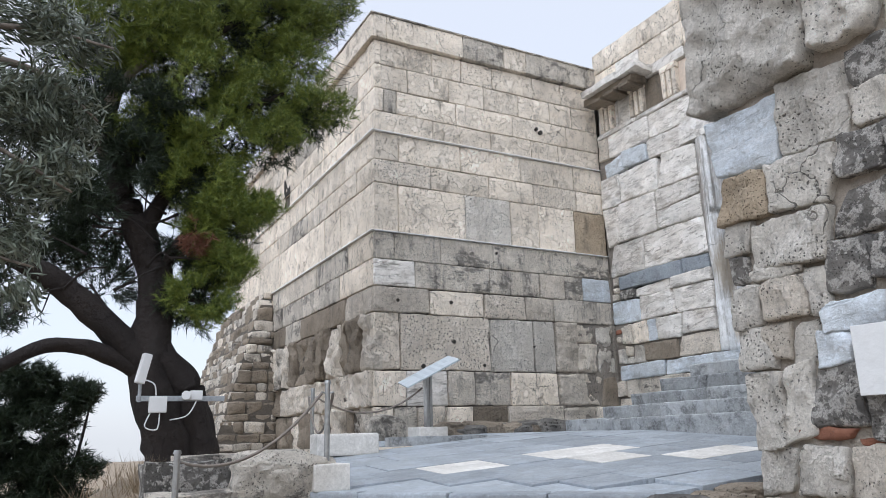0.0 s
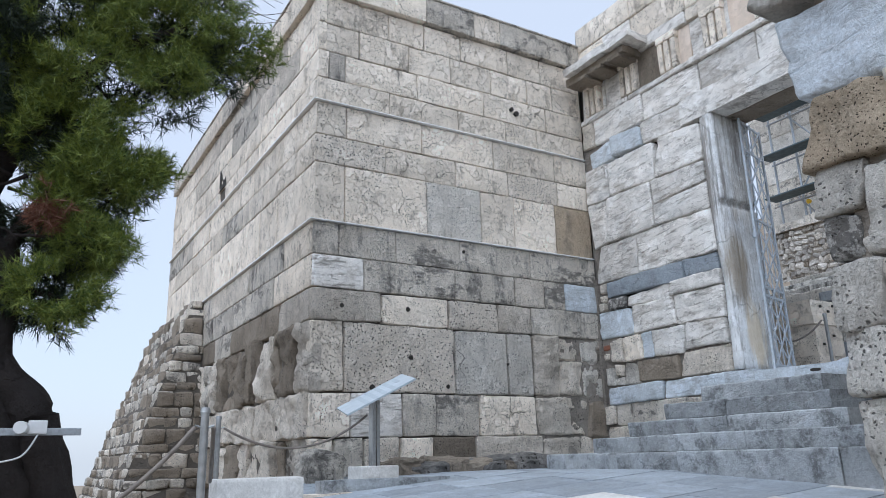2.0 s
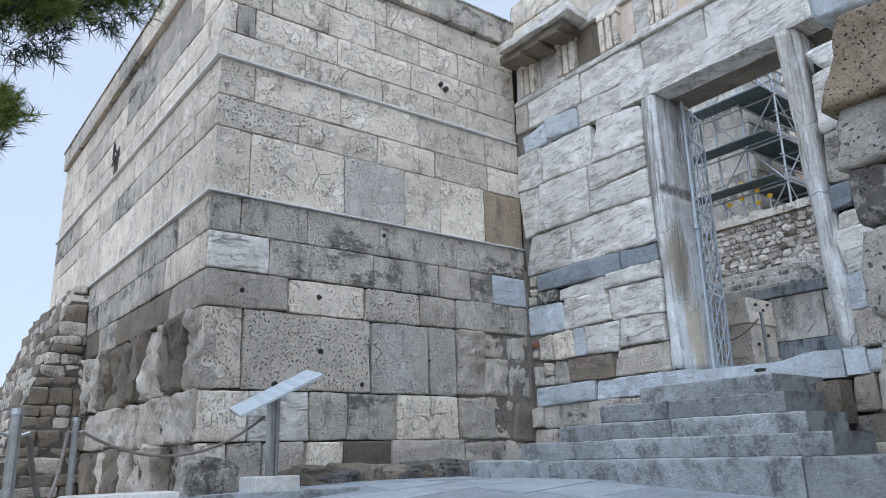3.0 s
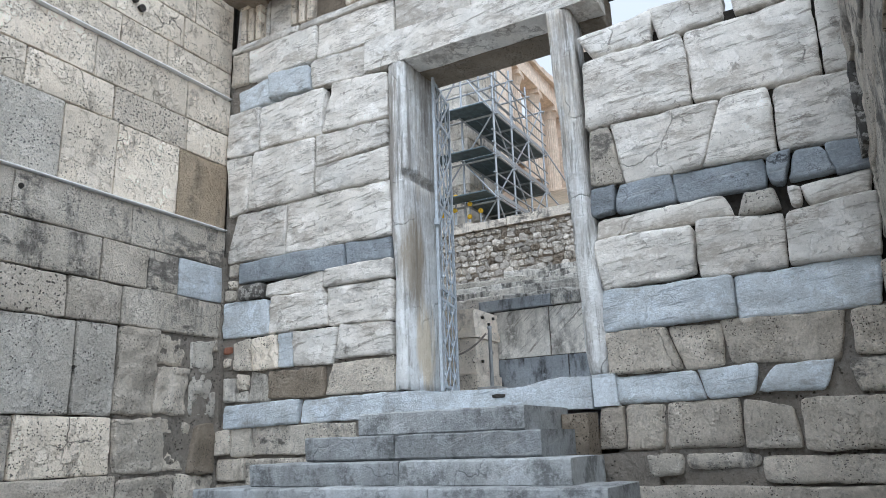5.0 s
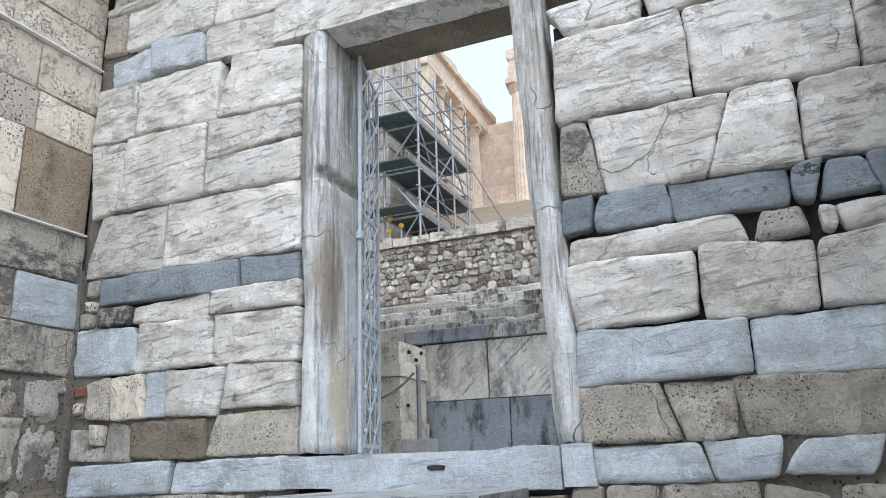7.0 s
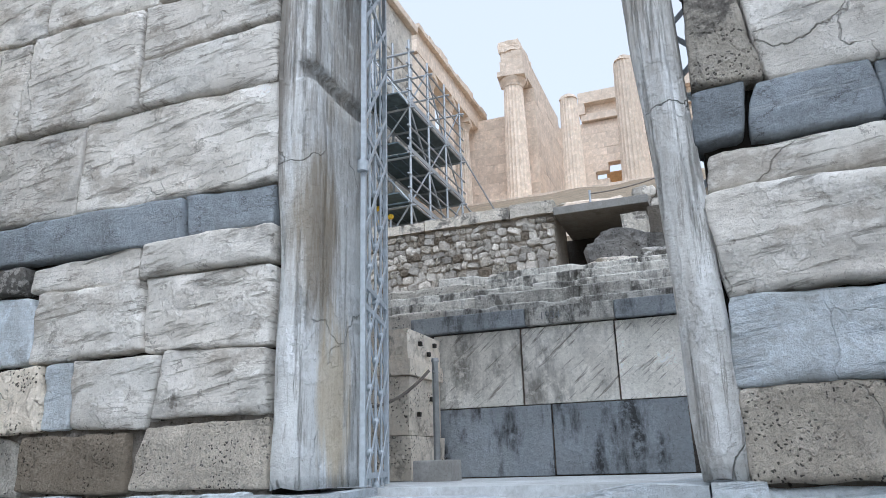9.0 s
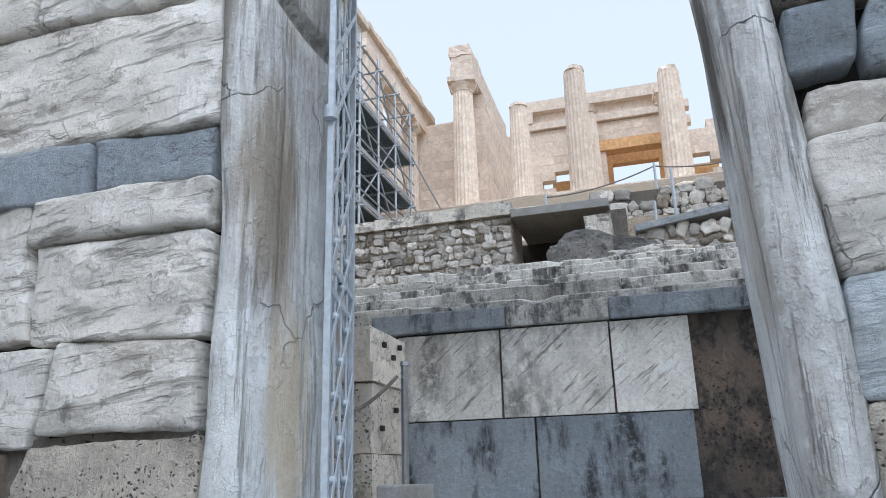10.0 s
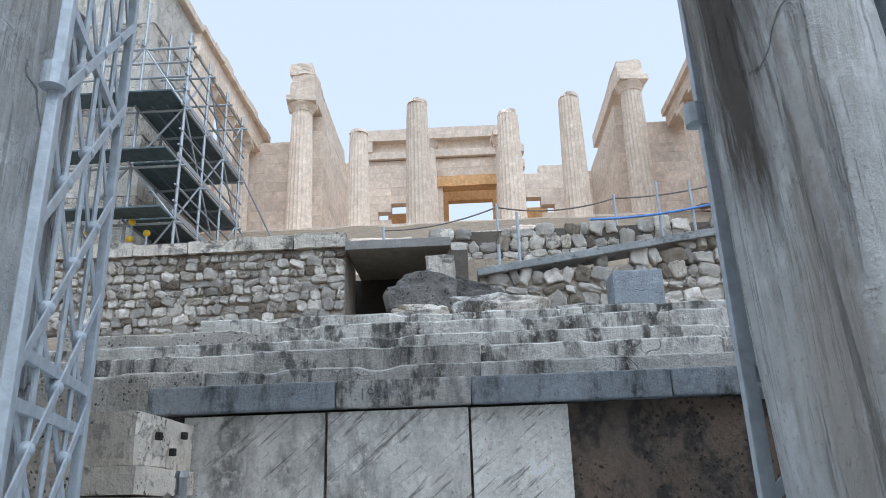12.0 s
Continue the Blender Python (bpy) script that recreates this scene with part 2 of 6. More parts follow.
MATS = {
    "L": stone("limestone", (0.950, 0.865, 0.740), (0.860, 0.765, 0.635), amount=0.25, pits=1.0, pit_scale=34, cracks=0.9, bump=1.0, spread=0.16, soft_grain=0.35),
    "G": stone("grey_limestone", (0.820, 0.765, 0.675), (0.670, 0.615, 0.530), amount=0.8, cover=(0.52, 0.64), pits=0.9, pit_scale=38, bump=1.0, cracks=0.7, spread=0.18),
    "W": stone("white_marble", (0.900, 0.880, 0.835), (0.800, 0.755, 0.690), amount=0.45, spread=0.12, veins=0.8, vein_col=(0.42, 0.38, 0.33), vein_axis=(0.13, 0.05, 0.3), vein_fine=2.0, edge=(0.57, 0.66), rough=0.75, bump=0.9, grain=36,
               soft_grain=0.35, streak=(1.2, 1.2, 3.0), cover=(0.54, 0.66), cracks=0.35, coarse_bump=0.35),
    "B": stone("blue_marble", (0.370, 0.410, 0.450), (0.270, 0.300, 0.335), amount=0.45, spread=0.3, veins=0.3, vein_col=(0.5, 0.52, 0.53), vein_axis=(0.1, 0.05, 0.3), rough=0.7, bump=0.6, streak=(1.5, 1.5, 2.5), cracks=0.8, coarse_bump=0.25),
    "A": stone("pale_blue_marble", (0.81, 0.87, 0.92), (0.69, 0.745, 0.80), amount=0.35, spread=0.15, veins=0.7, vein_col=(0.42, 0.46, 0.50), vein_axis=(0.12, 0.05, 0.3), vein_fine=1.6, rough=0.7, bump=0.7, streak=(1.5, 1.5, 2.5), cracks=0.25, coarse_bump=0.22),
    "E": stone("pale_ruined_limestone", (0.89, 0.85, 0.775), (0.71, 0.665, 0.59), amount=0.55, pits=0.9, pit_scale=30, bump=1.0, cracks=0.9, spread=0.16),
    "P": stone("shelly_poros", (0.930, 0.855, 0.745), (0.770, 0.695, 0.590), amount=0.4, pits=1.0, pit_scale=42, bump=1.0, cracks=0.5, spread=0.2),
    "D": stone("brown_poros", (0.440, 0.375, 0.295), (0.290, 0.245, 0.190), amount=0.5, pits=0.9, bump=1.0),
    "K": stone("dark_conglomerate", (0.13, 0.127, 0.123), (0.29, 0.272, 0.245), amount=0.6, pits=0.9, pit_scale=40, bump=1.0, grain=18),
    "R": stone("red_brick", (0.34, 0.15, 0.09), (0.25, 0.12, 0.08), amount=0.5, bump=0.8),
    "J": stone("jamb_marble", (0.920, 0.940, 0.950), (0.840, 0.840, 0.820), stain=(0.22, 0.18, 0.135), amount=0.5, cover=(0.50, 0.64), coarse_bump=0.3, spread=0.04, veins=0.35, vein_col=(0.36, 0.33, 0.29), vein_scale=(13, 13, 0.6),
               edge=(0.56, 0.64), streak=(2.2, 2.2, 0.26), rough=0.7, bump=1.0, cracks=0.5, soft_grain=0.4),
    "S": stone("step_marble", (0.500, 0.520, 0.530), (0.350, 0.365, 0.375), stain=(0.07, 0.07, 0.068), amount=0.4, streak=(3.0, 3.0, 1.8), rough=0.65, bump=0.6, veins=0.25, vein_col=(0.62, 0.6, 0.58), cracks=0.5, cover=(0.49, 0.68)),
    "V": stone("veined_panel", (0.960, 0.930, 0.865), (0.870, 0.825, 0.745), stain=(0.11, 0.1, 0.085), amount=0.75, veins=0.85, vein_col=(0.2, 0.17, 0.135), vein_axis=(0.7, 0, 0), vein_fine=2.2, edge=(0.56, 0.66), rough=0.6, bump=0.3, streak=(1.6, 1.6, 0.6), cover=(0.50, 0.64)),
    "Q": stone("slate_panel", (0.430, 0.460, 0.490), (0.280, 0.305, 0.335), stain=(0.05, 0.05, 0.05), amount=0.95, rough=0.7, bump=0.5, cover=(0.50, 0.62), streak=(2.6, 2.6, 0.8)),
    "C": stone("stained_coping", (0.900, 0.875, 0.820), (0.680, 0.655, 0.600), stain=(0.07, 0.064, 0.055), amount=0.95, streak=(2.0, 2.0, 0.45), cover=(0.47, 0.62), bump=0.8, cracks=0.6, spread=0.3),
    "T": stone("temple_marble", (0.820, 0.705, 0.590), (0.690, 0.575, 0.465), amount=0.3, spread=0.12, bump=0.4, grain=8, soft_grain=0.25, veins=0.15, vein_col=(0.5, 0.4, 0.33)),
    # the warm glow of sunlit marble is put into this base colour
    "H": stone("sun_glow_marble", (0.74, 0.46, 0.22), (0.62, 0.37, 0.17), amount=0.2, spread=0.1, bump=0.4, grain=8),
}
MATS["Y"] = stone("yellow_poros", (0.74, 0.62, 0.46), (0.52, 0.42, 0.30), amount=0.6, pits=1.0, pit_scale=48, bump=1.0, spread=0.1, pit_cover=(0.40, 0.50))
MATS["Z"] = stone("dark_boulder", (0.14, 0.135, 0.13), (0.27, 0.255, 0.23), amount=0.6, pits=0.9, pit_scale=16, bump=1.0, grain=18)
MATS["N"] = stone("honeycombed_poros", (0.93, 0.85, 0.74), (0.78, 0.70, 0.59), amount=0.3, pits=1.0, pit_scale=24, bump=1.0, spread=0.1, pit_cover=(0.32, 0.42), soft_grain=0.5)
over(MATS["G"], blotches((0.8, 0.8, 1.5), 1.6, 0.54, 0.58), (0.12, 0.11, 0.10), 0.75)
over(MATS["C"], blotches((1.6, 1.6, 0.8), 1.6, 0.53, 0.57), (0.05, 0.046, 0.04), 0.7)
over(MATS["W"], hairlines((1.0, 1.0, 7.0), (0.10, 0.06, 0.2), 1.6, 0.022), (0.26, 0.22, 0.18), 0.75)
over(MATS["W"], blotches((1.0, 1.0, 2.2), 1.8, 0.53, 0.60), (0.36, 0.31, 0.25), 0.55)
over(MATS["W"], blotches((1.0, 1.0, 1.0), 6.0, 0.60, 0.63), (0.22, 0.19, 0.155), 0.6)
over(MATS["A"], hairlines((1.0, 1.0, 9.0), (0.08, 0.05, 0.2), 2.0, 0.03), (0.92, 0.93, 0.95), 0.5)
over(MATS["A"], blotches((1.0, 1.0, 2.0), 2.0, 0.53, 0.62), (0.30, 0.29, 0.27), 0.5)
over(MATS["B"], hairlines((1.0, 1.0, 2.0), (0.4, 0.2, 0.2), 2.6, 0.012), (0.10, 0.10, 0.10), 0.8)
over(MATS["J"], blotches((1.4, 1.4, 0.5), 1.2, 0.52, 0.64), (0.66, 0.53, 0.34), 0.4)
over(MATS["J"], blotches((4.0, 4.0, 0.35), 1.6, 0.40, 0.56, True, (4.7, 5.7)), (0.30, 0.265, 0.225), 0.75)
over(MATS["J"], hairlines((9.0, 9.0, 0.5), (0, 0, 0), 1.4, 0.022), (0.22, 0.185, 0.15), 0.6)
over(MATS["J"], spot((10.12, 8.50, 4.25), (0.36, 0.30, 0.85)), (0.27, 0.21, 0.13), 0.75)
over(MATS["J"], spot((10.35, 8.50, 3.35), (0.28, 0.25, 0.7)), (0.72, 0.58, 0.36), 0.6)
over(MATS["J"], spot((10.24, 6.63, 4.6), (0.22, 0.12, 0.8)), (0.085, 0.065, 0.045), 0.9)
over(MATS["J"], spot((10.12, 6.62, 3.75), (0.26, 0.13, 0.7)), (0.40, 0.33, 0.24), 0.45)
over(MATS["J"], spot((10.0, 8.68, 5.4), (0.5, 0.10, 1.5)), (0.22, 0.19, 0.155), 0.75)
over(MATS["S"], blotches((2.2, 2.2, 2.2), 1.8, 0.51, 0.60), (0.055, 0.055, 0.052), 0.6)
over(MATS["L"], blotches((1.2, 1.2, 0.8), 2.6, 0.56, 0.62), (0.25, 0.215, 0.17), 0.6)
over(MATS["K"], blotches((1, 1, 1), 9.0, 0.50, 0.54), (0.62, 0.59, 0.54), 0.8)
over(MATS["P"], blotches((1.2, 1.2, 1.0), 2.6, 0.55, 0.62), (0.24, 0.20, 0.155), 0.4)
MORTAR = stone("mortar", (0.210, 0.185, 0.155), (0.130, 0.115, 0.095), amount=0.6, pits=0.4, bump=1.0, vary=False)
# dark for wall joints; also stands in for shade in holes and hollows
DARK = stone("dark_joint_and_hollow_shade", (0.070, 0.063, 0.055), (0.040, 0.036, 0.032), amount=0.5, bump=0.8, vary=False)
MORTAR_GREY = stone("grey_mortar", (0.42, 0.38, 0.33), (0.28, 0.25, 0.215), amount=0.6, pits=0.8, pit_scale=22, bump=1.0, vary=False)
PALE = stone("pale_mortar", (0.55, 0.49, 0.41), (0.42, 0.37, 0.31), amount=0.4, bump=0.9, vary=False)
RUB = stone("rubble", (0.760, 0.715, 0.645), (0.500, 0.460, 0.405), amount=0.5, spread=0.5, bump=0.7)
PAVE = stone("paving", (0.400, 0.435, 0.470), (0.300, 0.330, 0.365), amount=0.3, spread=0.2, rough=0.5, bump=0.25, veins=0.25, vein_col=(0.52, 0.53, 0.54))
PAVE_W = stone("paving_white", (0.76, 0.74, 0.70), (0.66, 0.64, 0.60), amount=0.2, spread=0.1, rough=0.5, bump=0.2)
COURT = stone("court_paving", (0.70, 0.72, 0.73), (0.56, 0.575, 0.585), amount=0.3, rough=0.55, bump=0.3)
EARTH = stone("earth", (0.36, 0.29, 0.21), (0.25, 0.205, 0.15), amount=0.4, bump=1.0, grain=9, vary=False)
CONCRETE = stone("concrete", (0.40, 0.39, 0.37), (0.33, 0.32, 0.30), amount=0.4, bump=0.4)
RENDER = stone("brown_render", (0.33, 0.25, 0.185), (0.16, 0.135, 0.115), amount=0.9, bump=1.0, cover=(0.46, 0.56), pits=0.7, pit_scale=24, streak=(3, 3, 2))
STEEL = surface("steel", (0.42, 0.42, 0.41), 0.38, 0.9, 0.15, 20)
GALV = surface("galvanised_tube", (0.40, 0.42, 0.44), 0.5, 0.6, 0.2, 20)
GATE = surface("grey_gate_paint", (0.50, 0.54, 0.58), 0.45, 0.2, 0.15, 25)
DECK = surface("scaffold_deck", (0.10, 0.135, 0.15), 0.6, 0.3, 0.3, 5)
YELLOW = surface("yellow_plastic", (0.75, 0.48, 0.02), 0.5)
WHITE = surface("white_board", (0.72, 0.72, 0.71), 0.4, 0, 0.05)
PAPER = surface("printed_board", (0.55, 0.60, 0.63), 0.3, 0, 0.12, 6)
INK = surface("faded_print", (0.49, 0.54, 0.57), 0.4, 0, 0.1, 6)
FLASH = surface("lead_flashing", (0.90, 0.89, 0.87), 0.6, 0.0, 0.12, 30)
ROPE = surface("rope", (0.22, 0.19, 0.16), 0.9)
BARK = stone("bark", (0.055, 0.046, 0.042), (0.026, 0.022, 0.021), amount=0.3, bump=1.0, grain=14, vary=False)
BARK_PALE = surface("pale_bark", (0.2, 0.17, 0.14), 0.9, 0, 0.4, 12, 0.6)
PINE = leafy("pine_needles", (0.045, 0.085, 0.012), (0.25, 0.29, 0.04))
# darker needles: the crown's inner shade put into colour; also the dark shrub
PINE_DARK = leafy("dark_and_shaded_needles", (0.009, 0.018, 0.008), (0.024, 0.04, 0.014))
DRY = leafy("dry_needles", (0.13, 0.05, 0.025), (0.19, 0.08, 0.045))
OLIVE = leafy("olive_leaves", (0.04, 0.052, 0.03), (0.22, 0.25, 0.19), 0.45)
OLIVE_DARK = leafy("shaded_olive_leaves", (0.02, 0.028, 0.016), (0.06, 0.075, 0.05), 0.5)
STRAW = leafy("dry_grass", (0.2, 0.15, 0.095), (0.32, 0.25, 0.16))


# ---- building helpers ----
def mesh(name, verts, faces, mat, smooth=False):
    me = bpy.data.meshes.new(name)
    me.from_pydata([tuple(v) for v in verts], [], faces)
    if smooth:
        me.polygons.foreach_set("use_smooth", [True] * len(faces))
    me.materials.append(mat)
    return me


def part(name, me, parent=None, label=""):
    ob = new(name, me)
    if parent is not None:
        ob.parent = parent
    return tagged(ob, label) if label else ob


def thing(name, label, category, group="", kind=""):
    return tagged(new(name), label, category, group, kind)


def box_data(x0, x1, y0, y1, z0, z1, bev=0.01, rough=0.0, seed=0, cut=0):
    """A bevelled box; rough: unevenness in metres; cut: cuts for the unevenness."""
    bm = bmesh.new()
    bmesh.ops.create_cube(bm, size=1)
    for v in bm.verts:
        v.co = Vector(((x0 + x1) / 2 + v.co.x * (x1 - x0), (y0 + y1) / 2 + v.co.y * (y1 - y0), (z0 + z1) / 2 + v.co.z * (z1 - z0)))
    if cut:
        bmesh.ops.subdivide_edges(bm, edges=bm.edges[:], cuts=cut, use_grid_fill=True)
    elif bev:
        bmesh.ops.bevel(bm, geom=bm.edges[:], offset=min(bev, 0.3 * min(x1 - x0, y1 - y0, z1 - z0)), segments=2, affect="EDGES", profile=0.6)
    if rough:
        for v in bm.verts:
            p = v.co * 2.3 + Vector((seed * 3.1, seed * 1.7, 0))
            v.co += noise.noise_vector(p) * rough + noise.noise_vector(p * 3.3) * rough * 0.4
    bmesh.ops.recalc_face_normals(bm, faces=bm.faces[:])
    return bm


def solid(name, bm, mat, parent=None, label="", smooth=False):
    me = bpy.data.meshes.new(name)
    bm.to_mesh(me)
    bm.free()
    if smooth:
        me.polygons.foreach_set("use_smooth", [True] * len(me.polygons))
    me.materials.append(mat)
    return part(name, me, parent, label)


def tube_data(points, radii, sides=8, wobble=0.0):
    """A round tapered tube along points; radii one or one for each point."""
    pts = [Vector(p) for p in points]
    if not isinstance(radii, (list, tuple)):
        radii = [radii] * len(pts)
    verts, faces = [], []
    for i, p in enumerate(pts):
        d = (pts[min(i + 1, len(pts) - 1)] - pts[max(i - 1, 0)]).normalized()
        side = d.cross(Vector((0, 0, 1)) if abs(d.z) < 0.9 else Vector((0, 1, 0))).normalized()
        up = side.cross(d)
        for k in range(sides):
            a = 2 * math.pi * k / sides
            r = radii[i] * (1 + wobble * noise.noise(p * 4 + Vector((math.cos(a), math.sin(a), 0)) * 1.5))
            verts.append(p + (side * math.cos(a) + up * math.sin(a)) * r)
    for i in range(len(pts) - 1):
        for k in range(sides):
            a, b = i * sides + k, i * sides + (k + 1) % sides
            faces.append((a, b, b + sides, a + sides))
    faces.append(tuple(range(sides))[::-1])
    faces.append(tuple(range(len(verts) - sides, len(verts))))
    return verts, faces


def rod(name, a, b, r, mat, parent=None, sides=6, label=""):
    v, f = tube_data([a, b], r, sides)
    return part(name, mesh(name, v, f, mat), parent, label)


def smooth_path(points, steps=6):
    """Points on a smooth line through the given ones."""
    pts = [Vector(p) for p in points]
    out = []
    for i in range(len(pts) - 1):
        p0, p1, p2, p3 = pts[max(i - 1, 0)], pts[i], pts[i + 1], pts[min(i + 2, len(pts) - 1)]
        for k in range(steps):
            t = k / steps
            out.append(0.5 * (2 * p1 + (p2 - p0) * t + (2 * p0 - 5 * p1 + 4 * p2 - p3) * t * t + (3 * p1 - p0 - 3 * p2 + p3) * t ** 3))
    return out + [pts[-1]]


def sag(a, b, drop, steps=14):
    a, b = Vector(a), Vector(b)
    return [a.lerp(b, k / steps) - Vector((0, 0, drop * 4 * (k / steps) * (1 - k / steps))) for k in range(steps + 1)]


# A wall's frame: "x" faces towards -x, "y" towards -y, "n" towards +y; u runs along the wall and n stands out of it.
def on_wall(axis, at):
    return {"x": lambda u, z, n: (at - n, u, z), "y": lambda u, z, n: (u, at - n, z), "n": lambda u, z, n: (u, at + n, z)}[axis]


def cuts(w, edge, cell):
    k = max(2, min(26, round((w - 2 * edge) / cell)))
    return [0, edge * 0.35, edge] + [edge + (w - 2 * edge) * i / k for i in range(1, k)] + [w - edge, w - edge * 0.35, w]


def block_mesh(fr, u0, u1, z0, z1, mat, seed, rnd=0.05, worn=0.02, proud=0.0, gap=0.006, cell=0.14, relief=0.012, back=0.14, lean=0.0, skew=0.012, slant=(0, 0, 0, 0), strata=0.0):
    """One worn building block: rounded arrises, an uneven outline and an uneven face.
    slant: how far the two side joints and the two beds run out of true; strata: depth of the layers in the face."""
    u0, u1, z0, z1 = u0 + gap, u1 - gap, z0 + gap, z1 - gap
    w, h = u1 - u0, z1 - z0
    edge = min(rnd, 0.3 * w, 0.3 * h)
    us, zs = cuts(w, edge, cell), cuts(h, edge, cell)
    verts, faces = [], []
    so = Vector((seed * 7.13, seed * 3.71, seed * 1.37))
    rc = 1.3 * edge
    rng = random.Random(seed * 7 + 1)
    sl, sr, rb, rt = [k / 2 for k in slant]
    corner = [(a + rng.uniform(-skew, skew), b + rng.uniform(-skew, skew)) for a, b in ((-sl, -rb), (-sr, rb), (sl, -rt), (sr, rt))]
    rake = rng.uniform(-0.12, 0.12)
    for z in zs:
        for u in us:
            eu, ez = min(u, w - u), min(z, h - z)
            p = Vector((u0 + u, z0 + z, 0)) + so
            here = edge * (0.45 + 1.5 * max(0.0, noise.noise(p * 2.1) + 0.25) + 0.6 * max(0.0, noise.noise(p * 6.3)))
            q = max(0.0, 1 - min(eu, ez) / max(here, 0.004))
            drop = min(here, 0.12) * 0.9 * (1 - math.sqrt(max(0.0, 1 - q * q * 0.97)))
            cu, cz = max(0.0, 1 - eu / rc), max(0.0, 1 - ez / rc)
            pull = rc * 0.24 * cu * cz
            fu, fz = u / w, z / h
            sk = [sum(c[k] * wt for c, wt in zip(corner, ((1 - fu) * (1 - fz), fu * (1 - fz), (1 - fu) * fz, fu * fz))) for k in (0, 1)]
            wob = noise.noise_vector(p * 2.2) * worn * 0.8 + noise.noise_vector(p * 7.0) * worn * 0.55 + noise.noise_vector(p * 17.0) * worn * 0.35
            du = sk[0] + wob.x + (pull if u < w / 2 else -pull)
            dz = sk[1] + wob.y + (pull if z < h / 2 else -pull) + lean * (u - w / 2)
            nn = proud - drop + relief * (noise.noise(p * 1.8) + 0.6 * noise.noise(p * 5.5) + 0.4 * noise.noise(p * 12))
            if strata:
                layer = noise.noise(Vector((p.x * 1.1, (p.y + rake * p.x) * 8.0, seed)))
                nn -= strata * max(0.0, layer - 0.05) ** 0.7
            verts.append(fr(u0 + u + du, z0 + z + dz, nn))
    nu, nz = len(us), len(zs)
    for j in range(nz - 1):
        for i in range(nu - 1):
            a = j * nu + i
            faces.append((a, a + 1, a + nu + 1, a + nu))
    ring = [i for i in range(nu)] + [j * nu + nu - 1 for j in range(1, nz)] + [(nz - 1) * nu + i for i in range(nu - 2, -1, -1)] + [j * nu for j in range(nz - 2, 0, -1)]
    base = len(verts)
    fu, fz = fr(0, 0, -back), fr(0, 0, 0)
    off = Vector(fu) - Vector(fz)
    for a in ring:
        v = Vector(verts[a])
        keep = [v[k] + off[k] if abs(off[k]) > 1e-9 else v[k] for k in range(3)]
        for k in range(3):
            if abs(off[k]) > 1e-9:
                keep[k] = fu[k]
        verts.append(tuple(keep))
    m = len(ring)
    for i in range(m):
        a, b = ring[i], ring[(i + 1) % m]
        faces.append((b, a, base + i, base + (i + 1) % m))
    return mesh("block", verts, faces, mat, True)


SEED = [0]


def lay(wall, fr, rows, **how):
    """Lay rows of (u0, u1, z0, z1, stone) on a wall; four more numbers slant the two side joints and the two beds."""
    for row in rows:
        for u0, u1, z0, z1, kind, *slant in row:
            SEED[0] += 1
            rng = random.Random(SEED[0])
            h = dict(how)
            if slant:
                h["slant"] = slant
            h["proud"] = h.get("proud", 0.0) + rng.uniform(-0.3, 0.7) * h.pop("spread", 0.02)
            part("block", block_mesh(fr, u0, u1, z0, z1, MATS[kind], SEED[0], **h), wall)


def rock_data(x, y, z, sx, sy, sz, seed, fine=4):
    """A lumpy squarish stone."""
    bm = bmesh.new()
    bmesh.ops.create_icosphere(bm, subdivisions=fine, radius=1)
    for v in bm.verts:
        p = v.co.copy()
        c = Vector([math.copysign(abs(k) ** 0.6, k) for k in p])
        d = 1 + 0.28 * noise.noise(p * 1.3 + Vector((seed * 4, 0, 0))) + 0.12 * noise.noise(p * 3.4 + Vector((seed, 2, 0))) + 0.05 * noise.noise(p * 9 + Vector((seed, 2, 5)))
        v.co = Vector((x + c.x * sx * d, y + c.y * sy * d, z + c.z * sz * d))
    return bm


def course(z0, z1, ends, joints, kinds):
    """A course of blocks between two ends, parted at the joints; kinds: one letter a block."""
    e = [ends[0], *joints, ends[1]]
    return [(a, b, z0, z1, kinds[i % len(kinds)]) for i, (a, b) in enumerate(zip(e, e[1:]))]


def structure(name, bm, mat, label, category="wall"):
    return tagged(solid(name, bm, mat), label, category, kind="structure")


# ---- ground ----
def floor_z(x, y):
    return min(1.62, 1.15 + 0.07 * (x - 2.45) + 0.065 * (y - 6.72))


def ramp(x, table):
    for (a, za), (b, zb) in zip(table, table[1:]):
        if x <= b:
            return za + (zb - za) * max(0.0, (x - a) / (b - a))
    return table[-1][1]


HILL = [(10.4, 2.7), (13.3, 2.7), (13.5, 4.0), (15.6, 4.9), (20, 6.3), (23.4, 6.7), (24.2, 8.6), (27, 9.2), (34, 12.3), (46, 17.9), (62, 18.2), (100, 17), (200, -5), (500, -70), (5000, -80)]


